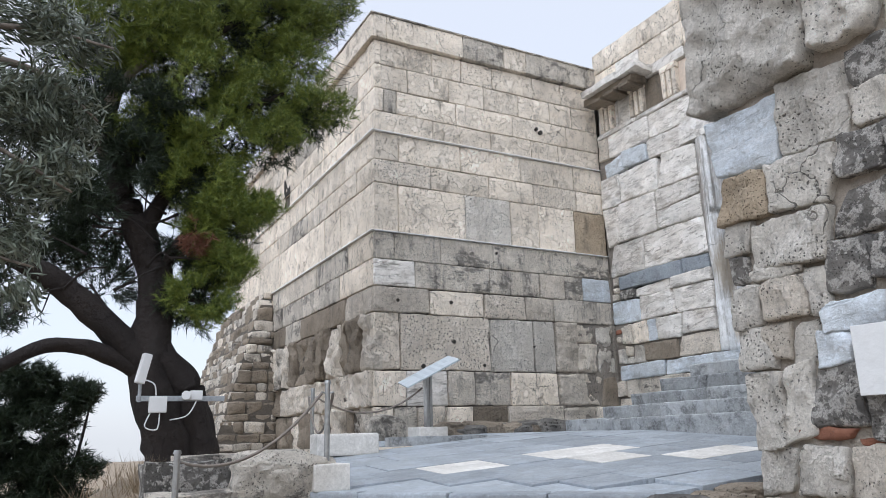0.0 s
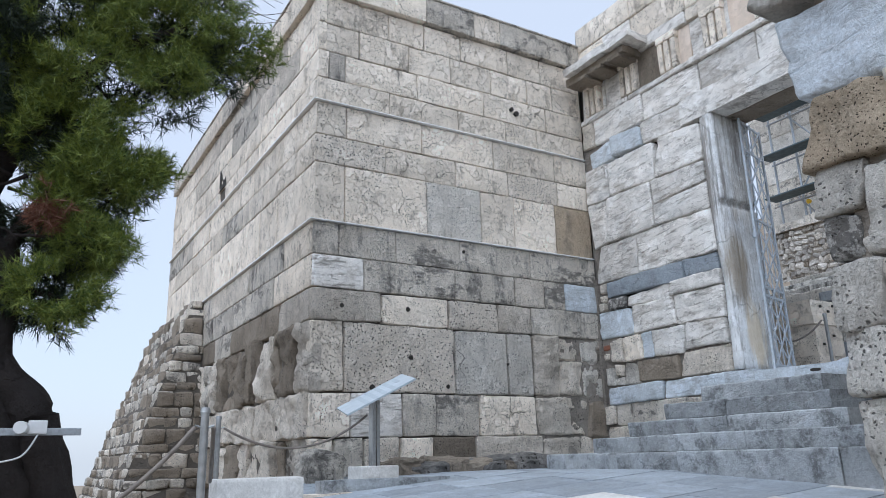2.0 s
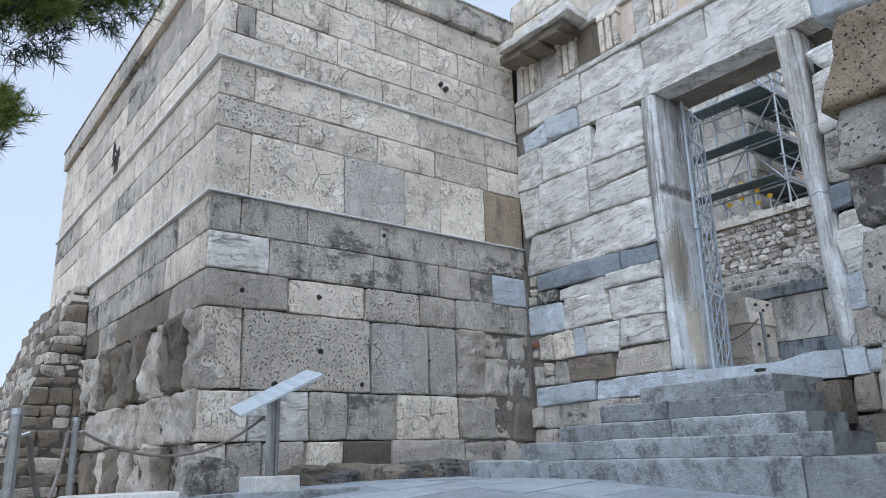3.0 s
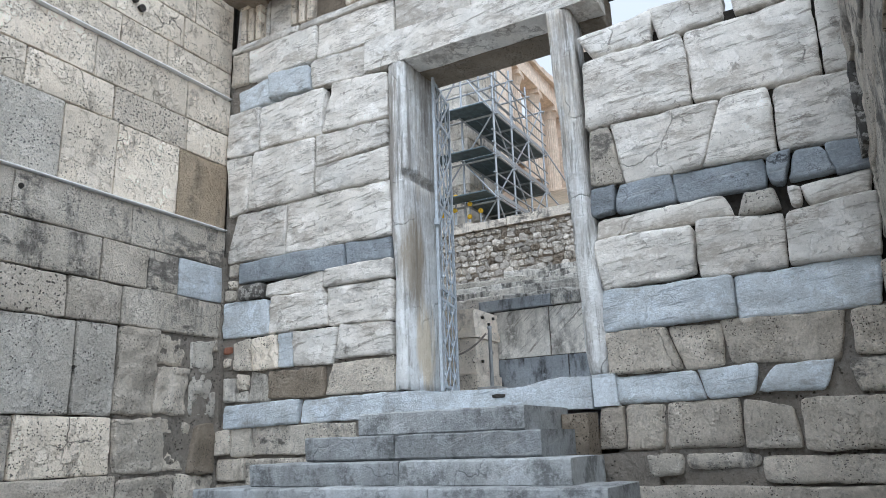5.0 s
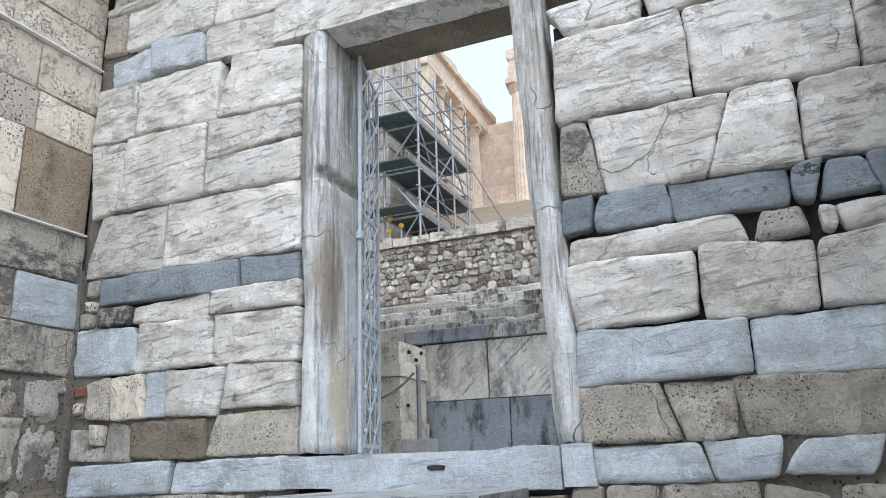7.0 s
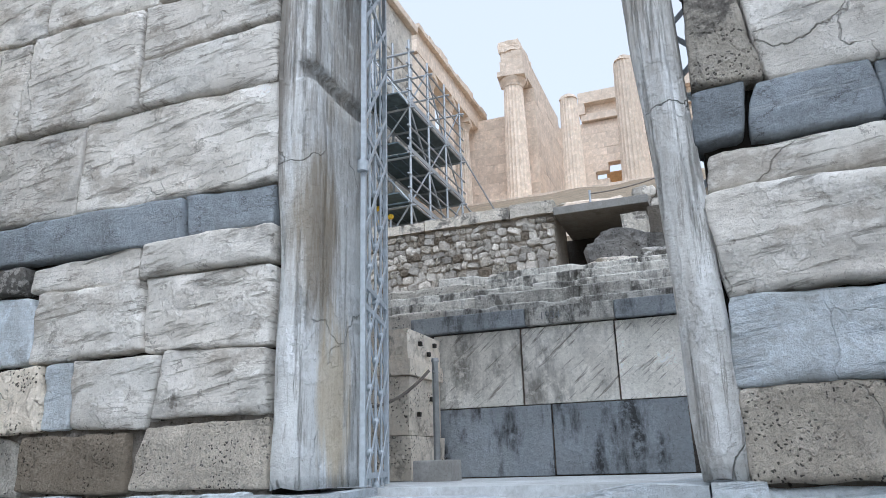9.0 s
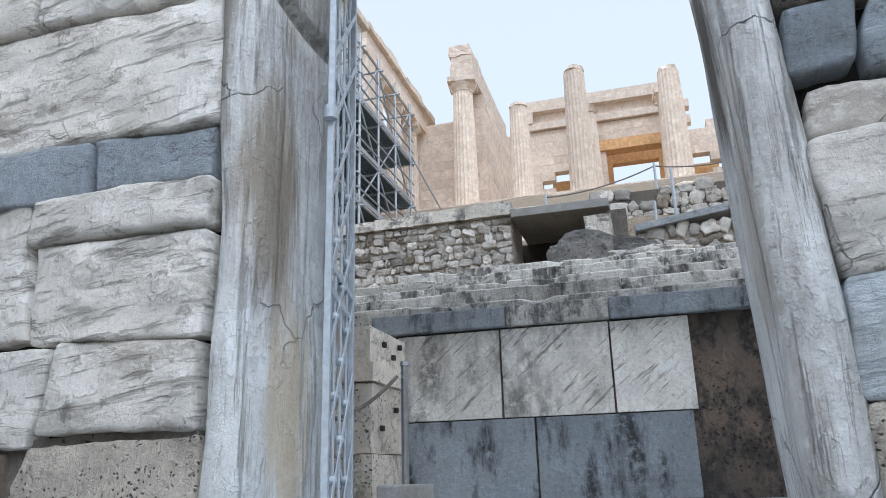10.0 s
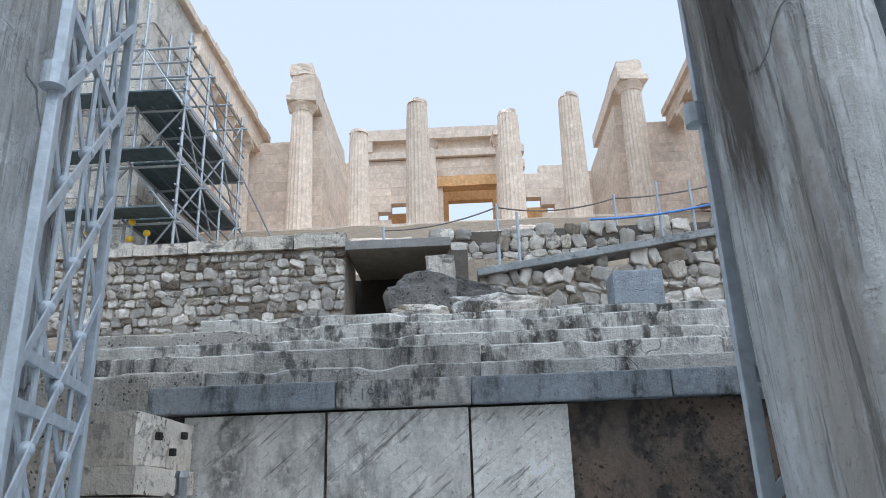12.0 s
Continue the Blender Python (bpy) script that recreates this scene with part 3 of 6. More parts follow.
def ground_z(x, y):
    d = 0.6 * x + 0.8 * y
    near = 0.2 + 0.13 * max(-3.0, min(7.5, d))
    near = min(near, floor_z(x, y) - 0.12)
    if y > 10.5:
        near -= 0.22 * (y - 10.5) * (1 if x < 4.6 else 0.3)
    if x < 0.9 and y > 4:
        near -= 0.55 * (0.9 - x) * min(1.0, (y - 4) / 3)
    far = max(0.0, math.hypot(x - 4, y - 4) - 18)
    near = max(near - 0.32 * far, -82)
    if 23.5 < x < 26.4 and 7.6 < y < 9.9:
        return 6.6
    if x > 10.4:
        east = ramp(x, HILL)
        side = min(1.0, max(0.0, (max(y - 30, -30 - y)) / 15))
        return east * (1 - side) + min(near, east) * side + 0.15 * noise.noise(Vector((x, y, 0)) * 0.5) * (1 if x > 16 else 0.1)
    return near + 0.05 * noise.noise(Vector((x, y, 3)) * 0.9)


gx = sorted(set([-4000, -2000, -900, -400, -200, -120, -80, -60, -45, -35, -28, -22, -18, -14] + [-11 + 0.75 * i for i in range(29)]
                + [10.4, 11, 12, 13.3, 13.5, 14.5, 15.6, 17, 18.5, 20, 21.5, 23.4, 23.6, 24.2, 25.5, 26.3, 26.5, 27, 29, 31, 34, 37, 40, 43, 46, 52, 62, 80, 100, 150, 200, 350, 500, 900, 2000, 4000]))
gy = sorted(set([-4000, -2000, -900, -400, -200, -120, -80, -60, -45, -30, -22, -16] + [-12 + 0.75 * i for i in range(48)] + [7.55, 7.65, 9.85, 9.95, 25, 27.5, 30, 34, 39, 45, 60, 80, 120, 200, 400, 900, 2000, 4000]))
gv = [(x, y, ground_z(x, y)) for y in gy for x in gx]
gf = [(j * len(gx) + i, j * len(gx) + i + 1, (j + 1) * len(gx) + i + 1, (j + 1) * len(gx) + i) for j in range(len(gy) - 1) for i in range(len(gx) - 1)]
tagged(part("ground", mesh("ground", gv, gf, EARTH, True)), "dry brown earth falling away below the citadel", "ground", kind="structure")

# ---- the tower: courses of limestone with two flashed ledges ----
LINES = [8.78, 8.30, 7.82, 7.36, 6.94, 6.42, 5.98, 5.07, 4.59, 4.115, 3.66, 2.69, 2.09, 1.35]
JOINTS = [[4.95, 6.03, 6.68, 7.40, 8.38, 9.11], [5.51, 6.39, 7.18, 8.00, 8.78, 9.35], [5.02, 5.28, 6.54, 7.83, 9.18], [6.03, 7.31, 8.27, 8.95], [5.30, 6.59, 7.97, 9.28],
          [5.95, 7.21, 8.25, 9.31], [5.29, 6.67, 7.68, 8.34, 9.22], [5.19, 6.11, 7.23, 8.60], [5.59, 7.13, 8.26, 8.87, 9.31], [5.86, 7.00, 7.90, 8.56],
          [5.29, 7.09, 8.05, 8.54, 9.18, 9.74], [5.40, 6.21, 6.75, 7.50, 8.57, 9.38], [5.17, 5.60, 6.14, 6.68, 7.41, 8.66]]
KINDS = ["LLLLLLL", "LLLLLLL", "LGLLLL", "LLLLL", "LLLLL", "NLLNL", "LLELLY", "GGGGG", "WGGPGA", "PLNPG", "LNEEGPG", "LWGGLPP", "LGPLDPP"]
XC, YC, YN = 4.80, 11.30, 21.8
core = structure("wall_tower", box_data(XC + 0.15, 10.9, YC + 0.15, YN, -3.0, 9.2, 0), MORTAR, "tower core of limestone masonry")
wall_court = structure("wall_tower_court", box_data(XC + 0.08, 10.05, YC + 0.075, YC + 0.14, 1.0, 8.78, 0), MORTAR, "tower wall of cream limestone blocks facing the court")
wall_west = structure("wall_tower_west", box_data(XC + 0.075, XC + 0.14, YC + 0.15, YN, 0.0, 8.78, 0), MORTAR, "weathered limestone tower wall of large blocks")
rng = random.Random(5)
for i, (joints, kinds) in enumerate(zip(JOINTS, KINDS)):
    z1, z0 = LINES[i], LINES[i + 1]
    back = 0.0 if i >= 7 else (-0.02 if i >= 4 else -0.035)
    rough = i >= 9
    how = dict(rnd=0.022 if rough else 0.012, worn=0.016 if rough else 0.007, relief=0.022 if rough else 0.012, gap=0.010 if rough else 0.007, cell=0.12, back=0.16, skew=0.009 if rough else 0.004, proud=back, spread=0.02 if rough else 0.01)
    stones = course(z0, z1, (XC - back, 10.03), joints, kinds)
    lay(wall_court, on_wall("y", YC), [[b for b in stones if not (i >= 10 and b[0] > 8.5)]], **how)
    # the long side: blocks of uneven length, tall slabs in the third course from below
    y, joints_w = YC + 0.02, []
    while True:
        y += rng.uniform(0.28, 0.7) if i in (10, 12) else rng.uniform(0.8, 1.9)
        if y > YN - 0.5:
            break
        joints_w.append(y)
    pool = "DPDDGDP" if i >= 10 else ("PGGDG" if i >= 8 else ("PGGLG" if i >= 7 else "LLLGLLP"))
    ks = "".join(rng.choice(pool) for _ in range(len(joints_w) + 1))
    ks = ("P" if i >= 9 else "L") + ks[1:]
    hw = dict(how)
    if i >= 10:
        hw.update(rnd=0.035, worn=0.055, relief=0.10, gap=0.008, spread=0.10, cell=0.06, strata=0.03)
    row = course(z0, z1, (YC + 0.02, YN), joints_w, ks)
    if i == 3:
        row = [b for b in row if not b[0] < 16.7 < b[1]] + [q for b in row if b[0] < 16.7 < b[1] for q in ((b[0], 16.48, z0, z1, "L"), (16.98, max(b[1], 17.4), z0, z1, "L"))]
    lay(wall_west, on_wall("x", XC), [row], **hw)
# the ruined corner by the gate: rounded slabs and boulders in mortar
ROUGH = [[(8.56, 9.06, 2.70, 3.66, "P", 0.04, -0.03, 0, 0), (9.07, 9.54, 3.28, 3.64, "P", 0, 0, 0.02, -0.02), (9.08, 9.54, 2.71, 3.27, "P", 0.03, 0.02, 0, 0.02), (9.56, 9.93, 2.71, 3.62, "E", 0.0, 0.06, 0, 0.05), (9.92, 10.03, 3.35, 3.5, "R"), (9.9, 10.03, 3.5, 3.66, "L"), (9.9, 10.03, 2.7, 3.0, "E")],
         [(8.59, 9.22, 2.08, 2.69, "P", -0.05, -0.08, 0, 0.02), (9.24, 9.62, 2.10, 2.67, "P", -0.08, 0.05, 0, -0.04), (9.63, 10.03, 2.08, 2.62, "D", 0.08, 0, 0, 0.06)],
         [(8.68, 9.4, 1.36, 2.07, "P", 0.03, 0.05, 0, 0.03), (9.41, 10.03, 1.36, 2.07, "P", 0.05, 0, 0.02, -0.03)]]
lay(wall_court, on_wall("y", YC), ROUGH, rnd=0.035, worn=0.035, relief=0.07, gap=0.002, cell=0.045, back=0.16, proud=0.0, spread=0.05, skew=0.02, strata=0.02)
solid("mortar", box_data(8.6, 10.06, YC + 0.03, YC + 0.08, 1.4, 4.7, 0.01, 0.03, 3, 9), MORTAR_GREY, wall_court)
solid("mortar", box_data(9.99, 10.1, YC - 0.04, YC + 0.04, 1.4, 4.7, 0.01, 0.02, 5, 9), MORTAR_GREY, wall_court)
# no real opening: a near-black panel gives the slit its shade
structure("recess_tower_window", box_data(XC + 0.03, XC + 0.048, 16.47, 16.99, 7.36, 7.82, 0), DARK, "slit opening in the tower wall, a dark panel for its shade", "window")
# beam sockets as dark plugs standing proud; the holes' shade is their colour
for x, z, r in ((5.25, 3.88, 0.035), (6.30, 3.90, 0.035), (6.33, 3.20, 0.04), (5.72, 2.76, 0.04), (6.95, 2.80, 0.03), (8.05, 3.17, 0.02), (7.3, 4.9, 0.03), (8.4, 7.62, 0.04), (8.5, 7.56, 0.05)):
    v, f = tube_data([(x, YC - 0.012, z), (x, YC + 0.05, z)], [r, r * 0.8], 8, 0.4)
    part("socket_hole", mesh("socket_hole", v, f, DARK), wall_court)
# the cap course, overhanging slightly
cap = structure("wall_tower_cap", box_data(XC + 0.08, 10.4, YC + 0.08, YN, 8.80, 9.24, 0), MORTAR, "projecting limestone cap course of the tower")
lay(cap, on_wall("y", YC), [course(8.80, 9.27, (XC - 0.02, 10.3), [5.05, 6.1, 6.7, 7.65, 8.2, 9.0], "LLLGLGG")], rnd=0.014, worn=0.01, relief=0.01, gap=0.002, cell=0.2, proud=0.05, back=0.12, spread=0.004, skew=0.004)
lay(cap, on_wall("x", XC), [course(8.80, 9.27, (YC - 0.04, YN), [12.6, 14.1, 15.2, 16.8, 18.3, 19.8], "LLLGLGG")], rnd=0.014, worn=0.01, relief=0.01, gap=0.002, cell=0.2, proud=0.05, back=0.12, spread=0.004, skew=0.004)
structure("trim_cap", box_data(XC - 0.07, 10.4, YC - 0.07, YN + 0.05, 9.262, 9.30, 0.01, 0.004, 3), MATS["G"], "weathered grey top of the tower cap", "trim")
for z, o in ((5.072, 0.03), (6.945, 0.012)):
    structure("trim_flashing", box_data(XC - o - 0.02, 10.0, YC - o - 0.02, YC + 0.05, z, z + 0.014, 0.003, 0.004, 2, 0), FLASH, "thin pale lead flashing on the tower ledge", "trim")
    structure("trim_flashing", box_data(XC - o - 0.02, XC + 0.05, YC + 0.052, YN, z, z + 0.02, 0.003, 0.004, 4, 0), FLASH, "thin pale lead flashing on the tower ledge", "trim")

# ---- the sloping rubble buttress at the tower's far corner ----
buttress = structure("wall_buttress", bmesh.new(), MORTAR, "sloping buttress of small rubble courses against the tower")
bv = [(4.85, 16.3, -2), (4.85, 23.2, -2), (4.85, 22.0, 5.1), (4.85, 17.6, 5.1), (2.3, 16.3, -2), (2.3, 23.2, -2), (4.6, 22.0, 5.1), (4.6, 17.6, 5.1)]
buttress.data = mesh("wall_buttress", bv, [(0, 1, 2, 3), (4, 7, 6, 5), (0, 3, 7, 4), (1, 5, 6, 2), (3, 2, 6, 7), (0, 4, 5, 1)], MORTAR)
rng = random.Random(8)
z = 0.3
while z < 5.0:
    h = rng.uniform(0.15, 0.34)
    f = (z + h / 2 + 2) / 7.1
    xface, y0, y1 = 2.3 + 2.3 * f, 16.3 + 1.3 * f, 23.2 - 1.2 * f
    y = y0
    while y < y1 - 0.1:
        w = min(rng.uniform(0.25, 0.65), y1 - y)
        SEED[0] += 1
        part("stone", block_mesh(on_wall("x", xface), y, y + w, z, min(z + h, 5.1), MATS["G"] if rng.random() < 0.15 else MATS[rng.choice("PDDGD")], SEED[0], rnd=0.035, worn=0.03, relief=0.04, gap=0.006, cell=0.15, back=0.3, proud=rng.uniform(0, 0.06)), buttress)
        y += w
    x = xface
    while x < 4.75:
        w = min(rng.uniform(0.25, 0.6), 4.8 - x)
        SEED[0] += 1
        part("stone", block_mesh(on_wall("y", y0), x, x + w, z, min(z + h, 5.1), MATS["G"] if rng.random() < 0.15 else MATS[rng.choice("PDDGD")], SEED[0], rnd=0.035, worn=0.03, relief=0.04, gap=0.006, cell=0.15, back=0.3, proud=rng.uniform(0, 0.06)), buttress)
        x += w
    z += h

# ---- the gate wall ----
XG = 10.02
wall_gn = structure("wall_gate_north", box_data(XG + 0.10, 10.80, 8.72, 11.4, -0.5, 9.62, 0), DARK, "gate wall of rounded marble blocks beside the doorway")
wall_gs = structure("wall_gate_south", box_data(XG + 0.10, 10.80, 3.0, 6.36, -0.5, 6.2, 0), DARK, "gate wall of rounded marble and poros blocks")
GATE_N = dict(rnd=0.024, worn=0.016, relief=0.028, gap=0.006, cell=0.042, back=0.2, proud=0.02, spread=0.05, skew=0.012, strata=0.018)
GATE_S = dict(GATE_N, gap=0.003, rnd=0.034, worn=0.02, spread=0.06)
lay(wall_gn, on_wall("x", XG), [
    [(9.81, 11.00, 7.12, 7.62, "W"), (8.63, 9.81, 7.12, 7.62, "W"), (11.0, 11.3, 7.12, 7.62, "P")],
    [(10.60, 11.15, 6.74, 7.08, "A", 0.02, 0.01, -0.03, -0.10), (9.91, 10.60, 6.74, 7.11, "A", 0.03, 0.02, 0.04, 0.03), (9.05, 9.91, 6.70, 7.12, "W", 0.02, 0.03, 0.04, 0.02)],
    [(10.75, 11.31, 6.07, 6.72, "W", 0.0, 0.03, 0.02, 0.0), (9.70, 10.75, 6.07, 6.70, "W", -0.03, -0.02, 0.02, 0.03), (8.73, 9.63, 6.05, 6.68, "W", 0.0, -0.14, 0.01, 0.10)],
], **GATE_N)
lay(wall_gn, on_wall("x", XG), [
    [(10.87, 11.28, 5.26, 6.07, "W", -0.03, 0.08, -0.04, 0.04), (9.80, 10.86, 5.28, 6.06, "W", 0.03, -0.06, 0.01, 0.02), (8.72, 9.80, 5.66, 6.05, "W", 0.01, 0.02, -0.05, 0.03), (8.72, 9.79, 5.27, 5.66, "W", 0.01, 0.01, 0.04, -0.05)],
    [(10.26, 11.18, 4.61, 5.27, "W", -0.03, -0.17, 0.02, -0.03), (8.71, 10.26, 4.61, 5.27, "W", 0.01, -0.03, 0.0, 0.02)],
    [(9.37, 11.02, 4.32, 4.61, "B"), (8.71, 9.36, 4.33, 4.61, "B")],
    # the dark K block stands in for the shade of a gap in this course
    [(9.67, 10.58, 4.10, 4.31, "W", 0.02, -0.02, 0.01, -0.06), (8.71, 9.65, 4.10, 4.33, "W"), (10.61, 11.00, 4.11, 4.29, "K"), (11.04, 11.20, 4.42, 4.60, "P"), (11.06, 11.18, 4.27, 4.41, "L"), (11.08, 11.24, 4.13, 4.26, "P")],
], **GATE_N)
lay(wall_gn, on_wall("x", XG), [
    [(10.50, 11.25, 3.65, 4.10, "A", 0.03, -0.02, 0.0, 0.02), (9.61, 10.49, 3.65, 4.10, "W", 0.03, -0.01, -0.02, -0.01), (8.71, 9.61, 3.64, 4.11, "W", 0.0, 0.03, 0.01, 0.01)],
    [(10.76, 11.07, 3.24, 3.61, "P", 0.05, 0.0, 0.03, -0.04), (10.36, 10.75, 3.22, 3.63, "L", 0.03, 0.05, 0.0, -0.02), (10.13, 10.35, 3.23, 3.63, "A"), (9.48, 10.13, 3.21, 3.64, "W", -0.05, 0.01, 0.01, 0.0), (8.71, 9.46, 3.25, 3.64, "W", 0.0, -0.07, 0.01, 0.02),
     (11.10, 11.24, 3.45, 3.56, "R"), (11.12, 11.22, 3.30, 3.42, "L")],
], **GATE_N)
lay(wall_gn, on_wall("x", XG), [
    [(10.98, 11.2, 2.87, 3.16, "E"), (10.80, 10.98, 3.0, 3.2, "L"), (10.82, 11.0, 2.85, 2.99, "E"), (10.48, 10.80, 2.85, 3.2, "E", 0.05, -0.06, 0, 0.05), (9.63, 10.47, 2.86, 3.21, "D"), (8.70, 9.60, 2.87, 3.24, "P", 0.01, -0.10, -0.02, -0.01)],
    [(9.98, 11.16, 2.56, 2.84, "A", -0.04, -0.02, -0.02, -0.02), (8.81, 9.98, 2.58, 2.86, "A", -0.01, -0.03, -0.03, -0.03)],
    [(11.06, 11.28, 2.25, 2.54, "P"), (10.71, 11.06, 2.23, 2.56, "G"), (9.21, 10.71, 2.23, 2.57, "G")],
    [(10.78, 11.27, 1.95, 2.22, "P"), (9.9, 10.77, 1.9, 2.22, "G"), (9.0, 9.9, 1.9, 2.22, "G")],
    [(10.5, 11.28, 1.5, 1.93, "P"), (9.6, 10.5, 1.5, 1.9, "P")],
], **GATE_N)
lay(wall_gs, on_wall("x", XG), [
    [(5.63, 6.33, 6.05, 6.36, "W", -0.03, 0.12, 0.02, -0.06), (4.97, 5.62, 6.06, 6.42, "W", -0.01, 0.08, -0.03, 0.05), (4.21, 4.90, 6.09, 6.45, "W"), (3.85, 4.20, 6.02, 6.4, "W")],
    [(5.35, 6.36, 5.29, 6.03, "W", 0.03, -0.05, -0.03, -0.06), (4.24, 5.34, 5.29, 6.07, "W", -0.03, 0.0, 0.03, -0.03), (3.80, 4.23, 5.27, 6.02, "W", -0.06, -0.03, 0.02, 0.04)],
    [(6.10, 6.37, 4.67, 5.27, "G", 0.10, -0.01, 0.03, 0.0), (5.21, 6.09, 4.66, 5.28, "W", -0.25, 0.12, -0.01, 0.01), (4.68, 5.20, 4.66, 5.28, "W", -0.01, -0.25, 0.01, 0.0), (3.92, 4.67, 4.66, 5.27, "W", -0.10, -0.01, 0.01, -0.03)],
    [(6.16, 6.39, 4.38, 4.66, "B", -0.04, -0.01, -0.01, 0.01), (5.60, 6.14, 4.37, 4.66, "B", 0.04, -0.05, 0.0, 0.01), (4.81, 5.595, 4.37, 4.66, "B", -0.01, 0.04, 0.0, 0.01), (4.62, 4.80, 4.37, 4.64, "B", -0.09, -0.01, 0.02, -0.04), (4.31, 4.61, 4.37, 4.65, "B", 0.06, -0.07, -0.02, 0.0), (3.99, 4.305, 4.37, 4.65, "B", 0, 0.06, 0, 0)],
], **GATE_S)
lay(wall_gs, on_wall("x", XG), [
    [(5.15, 6.37, 4.15, 4.36, "W", 0.06, -0.03, 0.0, -0.03), (4.74, 5.05, 4.15, 4.37, "E", 0.04, -0.09, 0.01, 0.01), (4.56, 4.67, 4.16, 4.34, "W"), (4.03, 4.55, 4.15, 4.36, "W", -0.05, 0.05, 0.01, -0.03), (3.86, 4.01, 4.14, 4.33, "P")],
    [(5.48, 6.37, 3.65, 4.14, "W", -0.01, 0.04, -0.05, 0.0), (4.73, 5.47, 3.64, 4.15, "W", -0.01, -0.02, -0.01, 0.06), (4.03, 4.72, 3.64, 4.14, "W", -0.06, -0.02, 0.03, -0.04)],
    [(5.20, 6.37, 3.25, 3.64, "A", 0.0, -0.03, -0.03, 0.02), (4.09, 5.19, 3.25, 3.64, "A", -0.04, 0.0, 0.0, 0.0), (3.92, 4.08, 3.26, 3.61, "P")],
    [(5.74, 6.37, 2.86, 3.25, "P", 0.12, 0.0, -0.02, 0.01), (5.34, 5.73, 2.86, 3.25, "P", -0.01, 0.11, -0.01, 0.0), (4.42, 5.33, 2.85, 3.25, "P", -0.07, 0.04, 0.03, 0.01), (3.98, 4.36, 2.87, 3.24, "P", -0.05, -0.02, 0.02, -0.02)],
], **GATE_S)
lay(wall_gs, on_wall("x", XG), [
    [(5.56, 6.37, 2.59, 2.85, "A", 0.06, -0.01, 0.0, -0.01), (5.11, 5.56, 2.59, 2.85, "A", -0.03, 0.06, 0.0, 0.01), (4.55, 5.07, 2.62, 2.85, "A", -0.09, -0.14, 0.03, -0.01), (4.03, 4.42, 2.58, 2.85, "G", -0.05, 0.06, 0.0, -0.02)],
    [(6.26, 6.49, 2.20, 2.58, "P", -0.03, -0.03, 0, 0), (5.90, 6.25, 2.18, 2.58, "P", -0.03, -0.03, 0, 0.01), (5.28, 5.88, 2.18, 2.58, "P", -0.03, -0.02, 0, -0.01), (4.85, 5.27, 2.18, 2.55, "P", 0.04, -0.03, 0, 0.08), (4.09, 4.82, 2.15, 2.56, "P", -0.04, -0.01, 0, -0.01)],
    [(5.78, 6.10, 1.96, 2.15, "G"), (5.16, 5.76, 2.02, 2.14, "G"), (4.14, 5.15, 1.90, 2.12, "P"), (4.1, 6.4, 1.5, 1.9, "P")],
], **GATE_S)
# rough mortar and packing behind the lower courses and in the corner
for wall, y0, y1, z0, z1, k in ((wall_gs, 3.9, 6.36, 1.4, 3.27, 5), (wall_gn, 8.74, 11.34, 1.4, 3.26, 6), (wall_gn, 10.9, 11.34, 3.262, 7.6, 7)):
    solid("mortar", box_data(XG + 0.035, XG + 0.12, y0, y1, z0, z1, 0.01, 0.03, k, 9), MORTAR_GREY, wall)
solid("mortar", box_data(XG - 0.03, XG + 0.4, 6.0, 6.62, 1.2, 2.17, 0.01, 0.03, 9, 6), MORTAR_GREY, wall_gs)
# the wall over the door: two bands, the frieze and the courses above
wall_gt = structure("wall_gate_top", box_data(XG + 0.10, 10.80, 5.2, 8.74, 7.13, 9.62, 0), DARK, "upper gate wall of pale marble with a frieze")
lay(wall_gt, on_wall("x", XG), [[(7.6, 8.63, 7.12, 7.62, "W"), (6.4, 7.6, 7.12, 7.62, "W"), (5.3, 6.4, 7.12, 7.62, "W")]], rnd=0.03, worn=0.012, relief=0.012, gap=0.004, cell=0.15, back=0.16)
UP = dict(rnd=0.022, worn=0.01, relief=0.01, gap=0.004, cell=0.2, back=0.16, proud=0.0, spread=0.01)
lay(wall_gn, on_wall("x", XG), [course(7.62, 7.72, (8.74, 11.3), [10.1], "WW")], rnd=0.02, worn=0.01, relief=0.01, gap=0.003, cell=0.2, back=0.16, proud=0.05)
lay(wall_gt, on_wall("x", XG), [course(7.62, 7.72, (5.2, 8.74), [6.0, 7.3], "WWW")], rnd=0.02, worn=0.01, relief=0.01, gap=0.003, cell=0.2, back=0.16, proud=0.05)
lay(wall_gn, on_wall("x", XG), [course(7.72, 8.40, (8.74, 11.3), [9.4, 10.1, 10.7], "TDWW")], rnd=0.02, worn=0.01, relief=0.01, gap=0.003, cell=0.2, back=0.16, proud=-0.06)
lay(wall_gt, on_wall("x", XG), [course(7.72, 8.40, (5.2, 8.74), [6.1, 7.1, 8.0], "TWTW")], rnd=0.02, worn=0.01, relief=0.01, gap=0.003, cell=0.2, back=0.16, proud=-0.06)
for wall, ends, joints in ((wall_gn, (8.74, 11.3), [9.9, 10.6]), (wall_gt, (5.2, 8.74), [6.2, 7.5])):
    lay(wall, on_wall("x", XG), [course(8.40, 8.62, ends, joints[:1], "WL"), course(8.62, 9.14, ends, joints, "LWL"), course(9.14, 9.64, ends, joints[:1], "LL")], **UP)
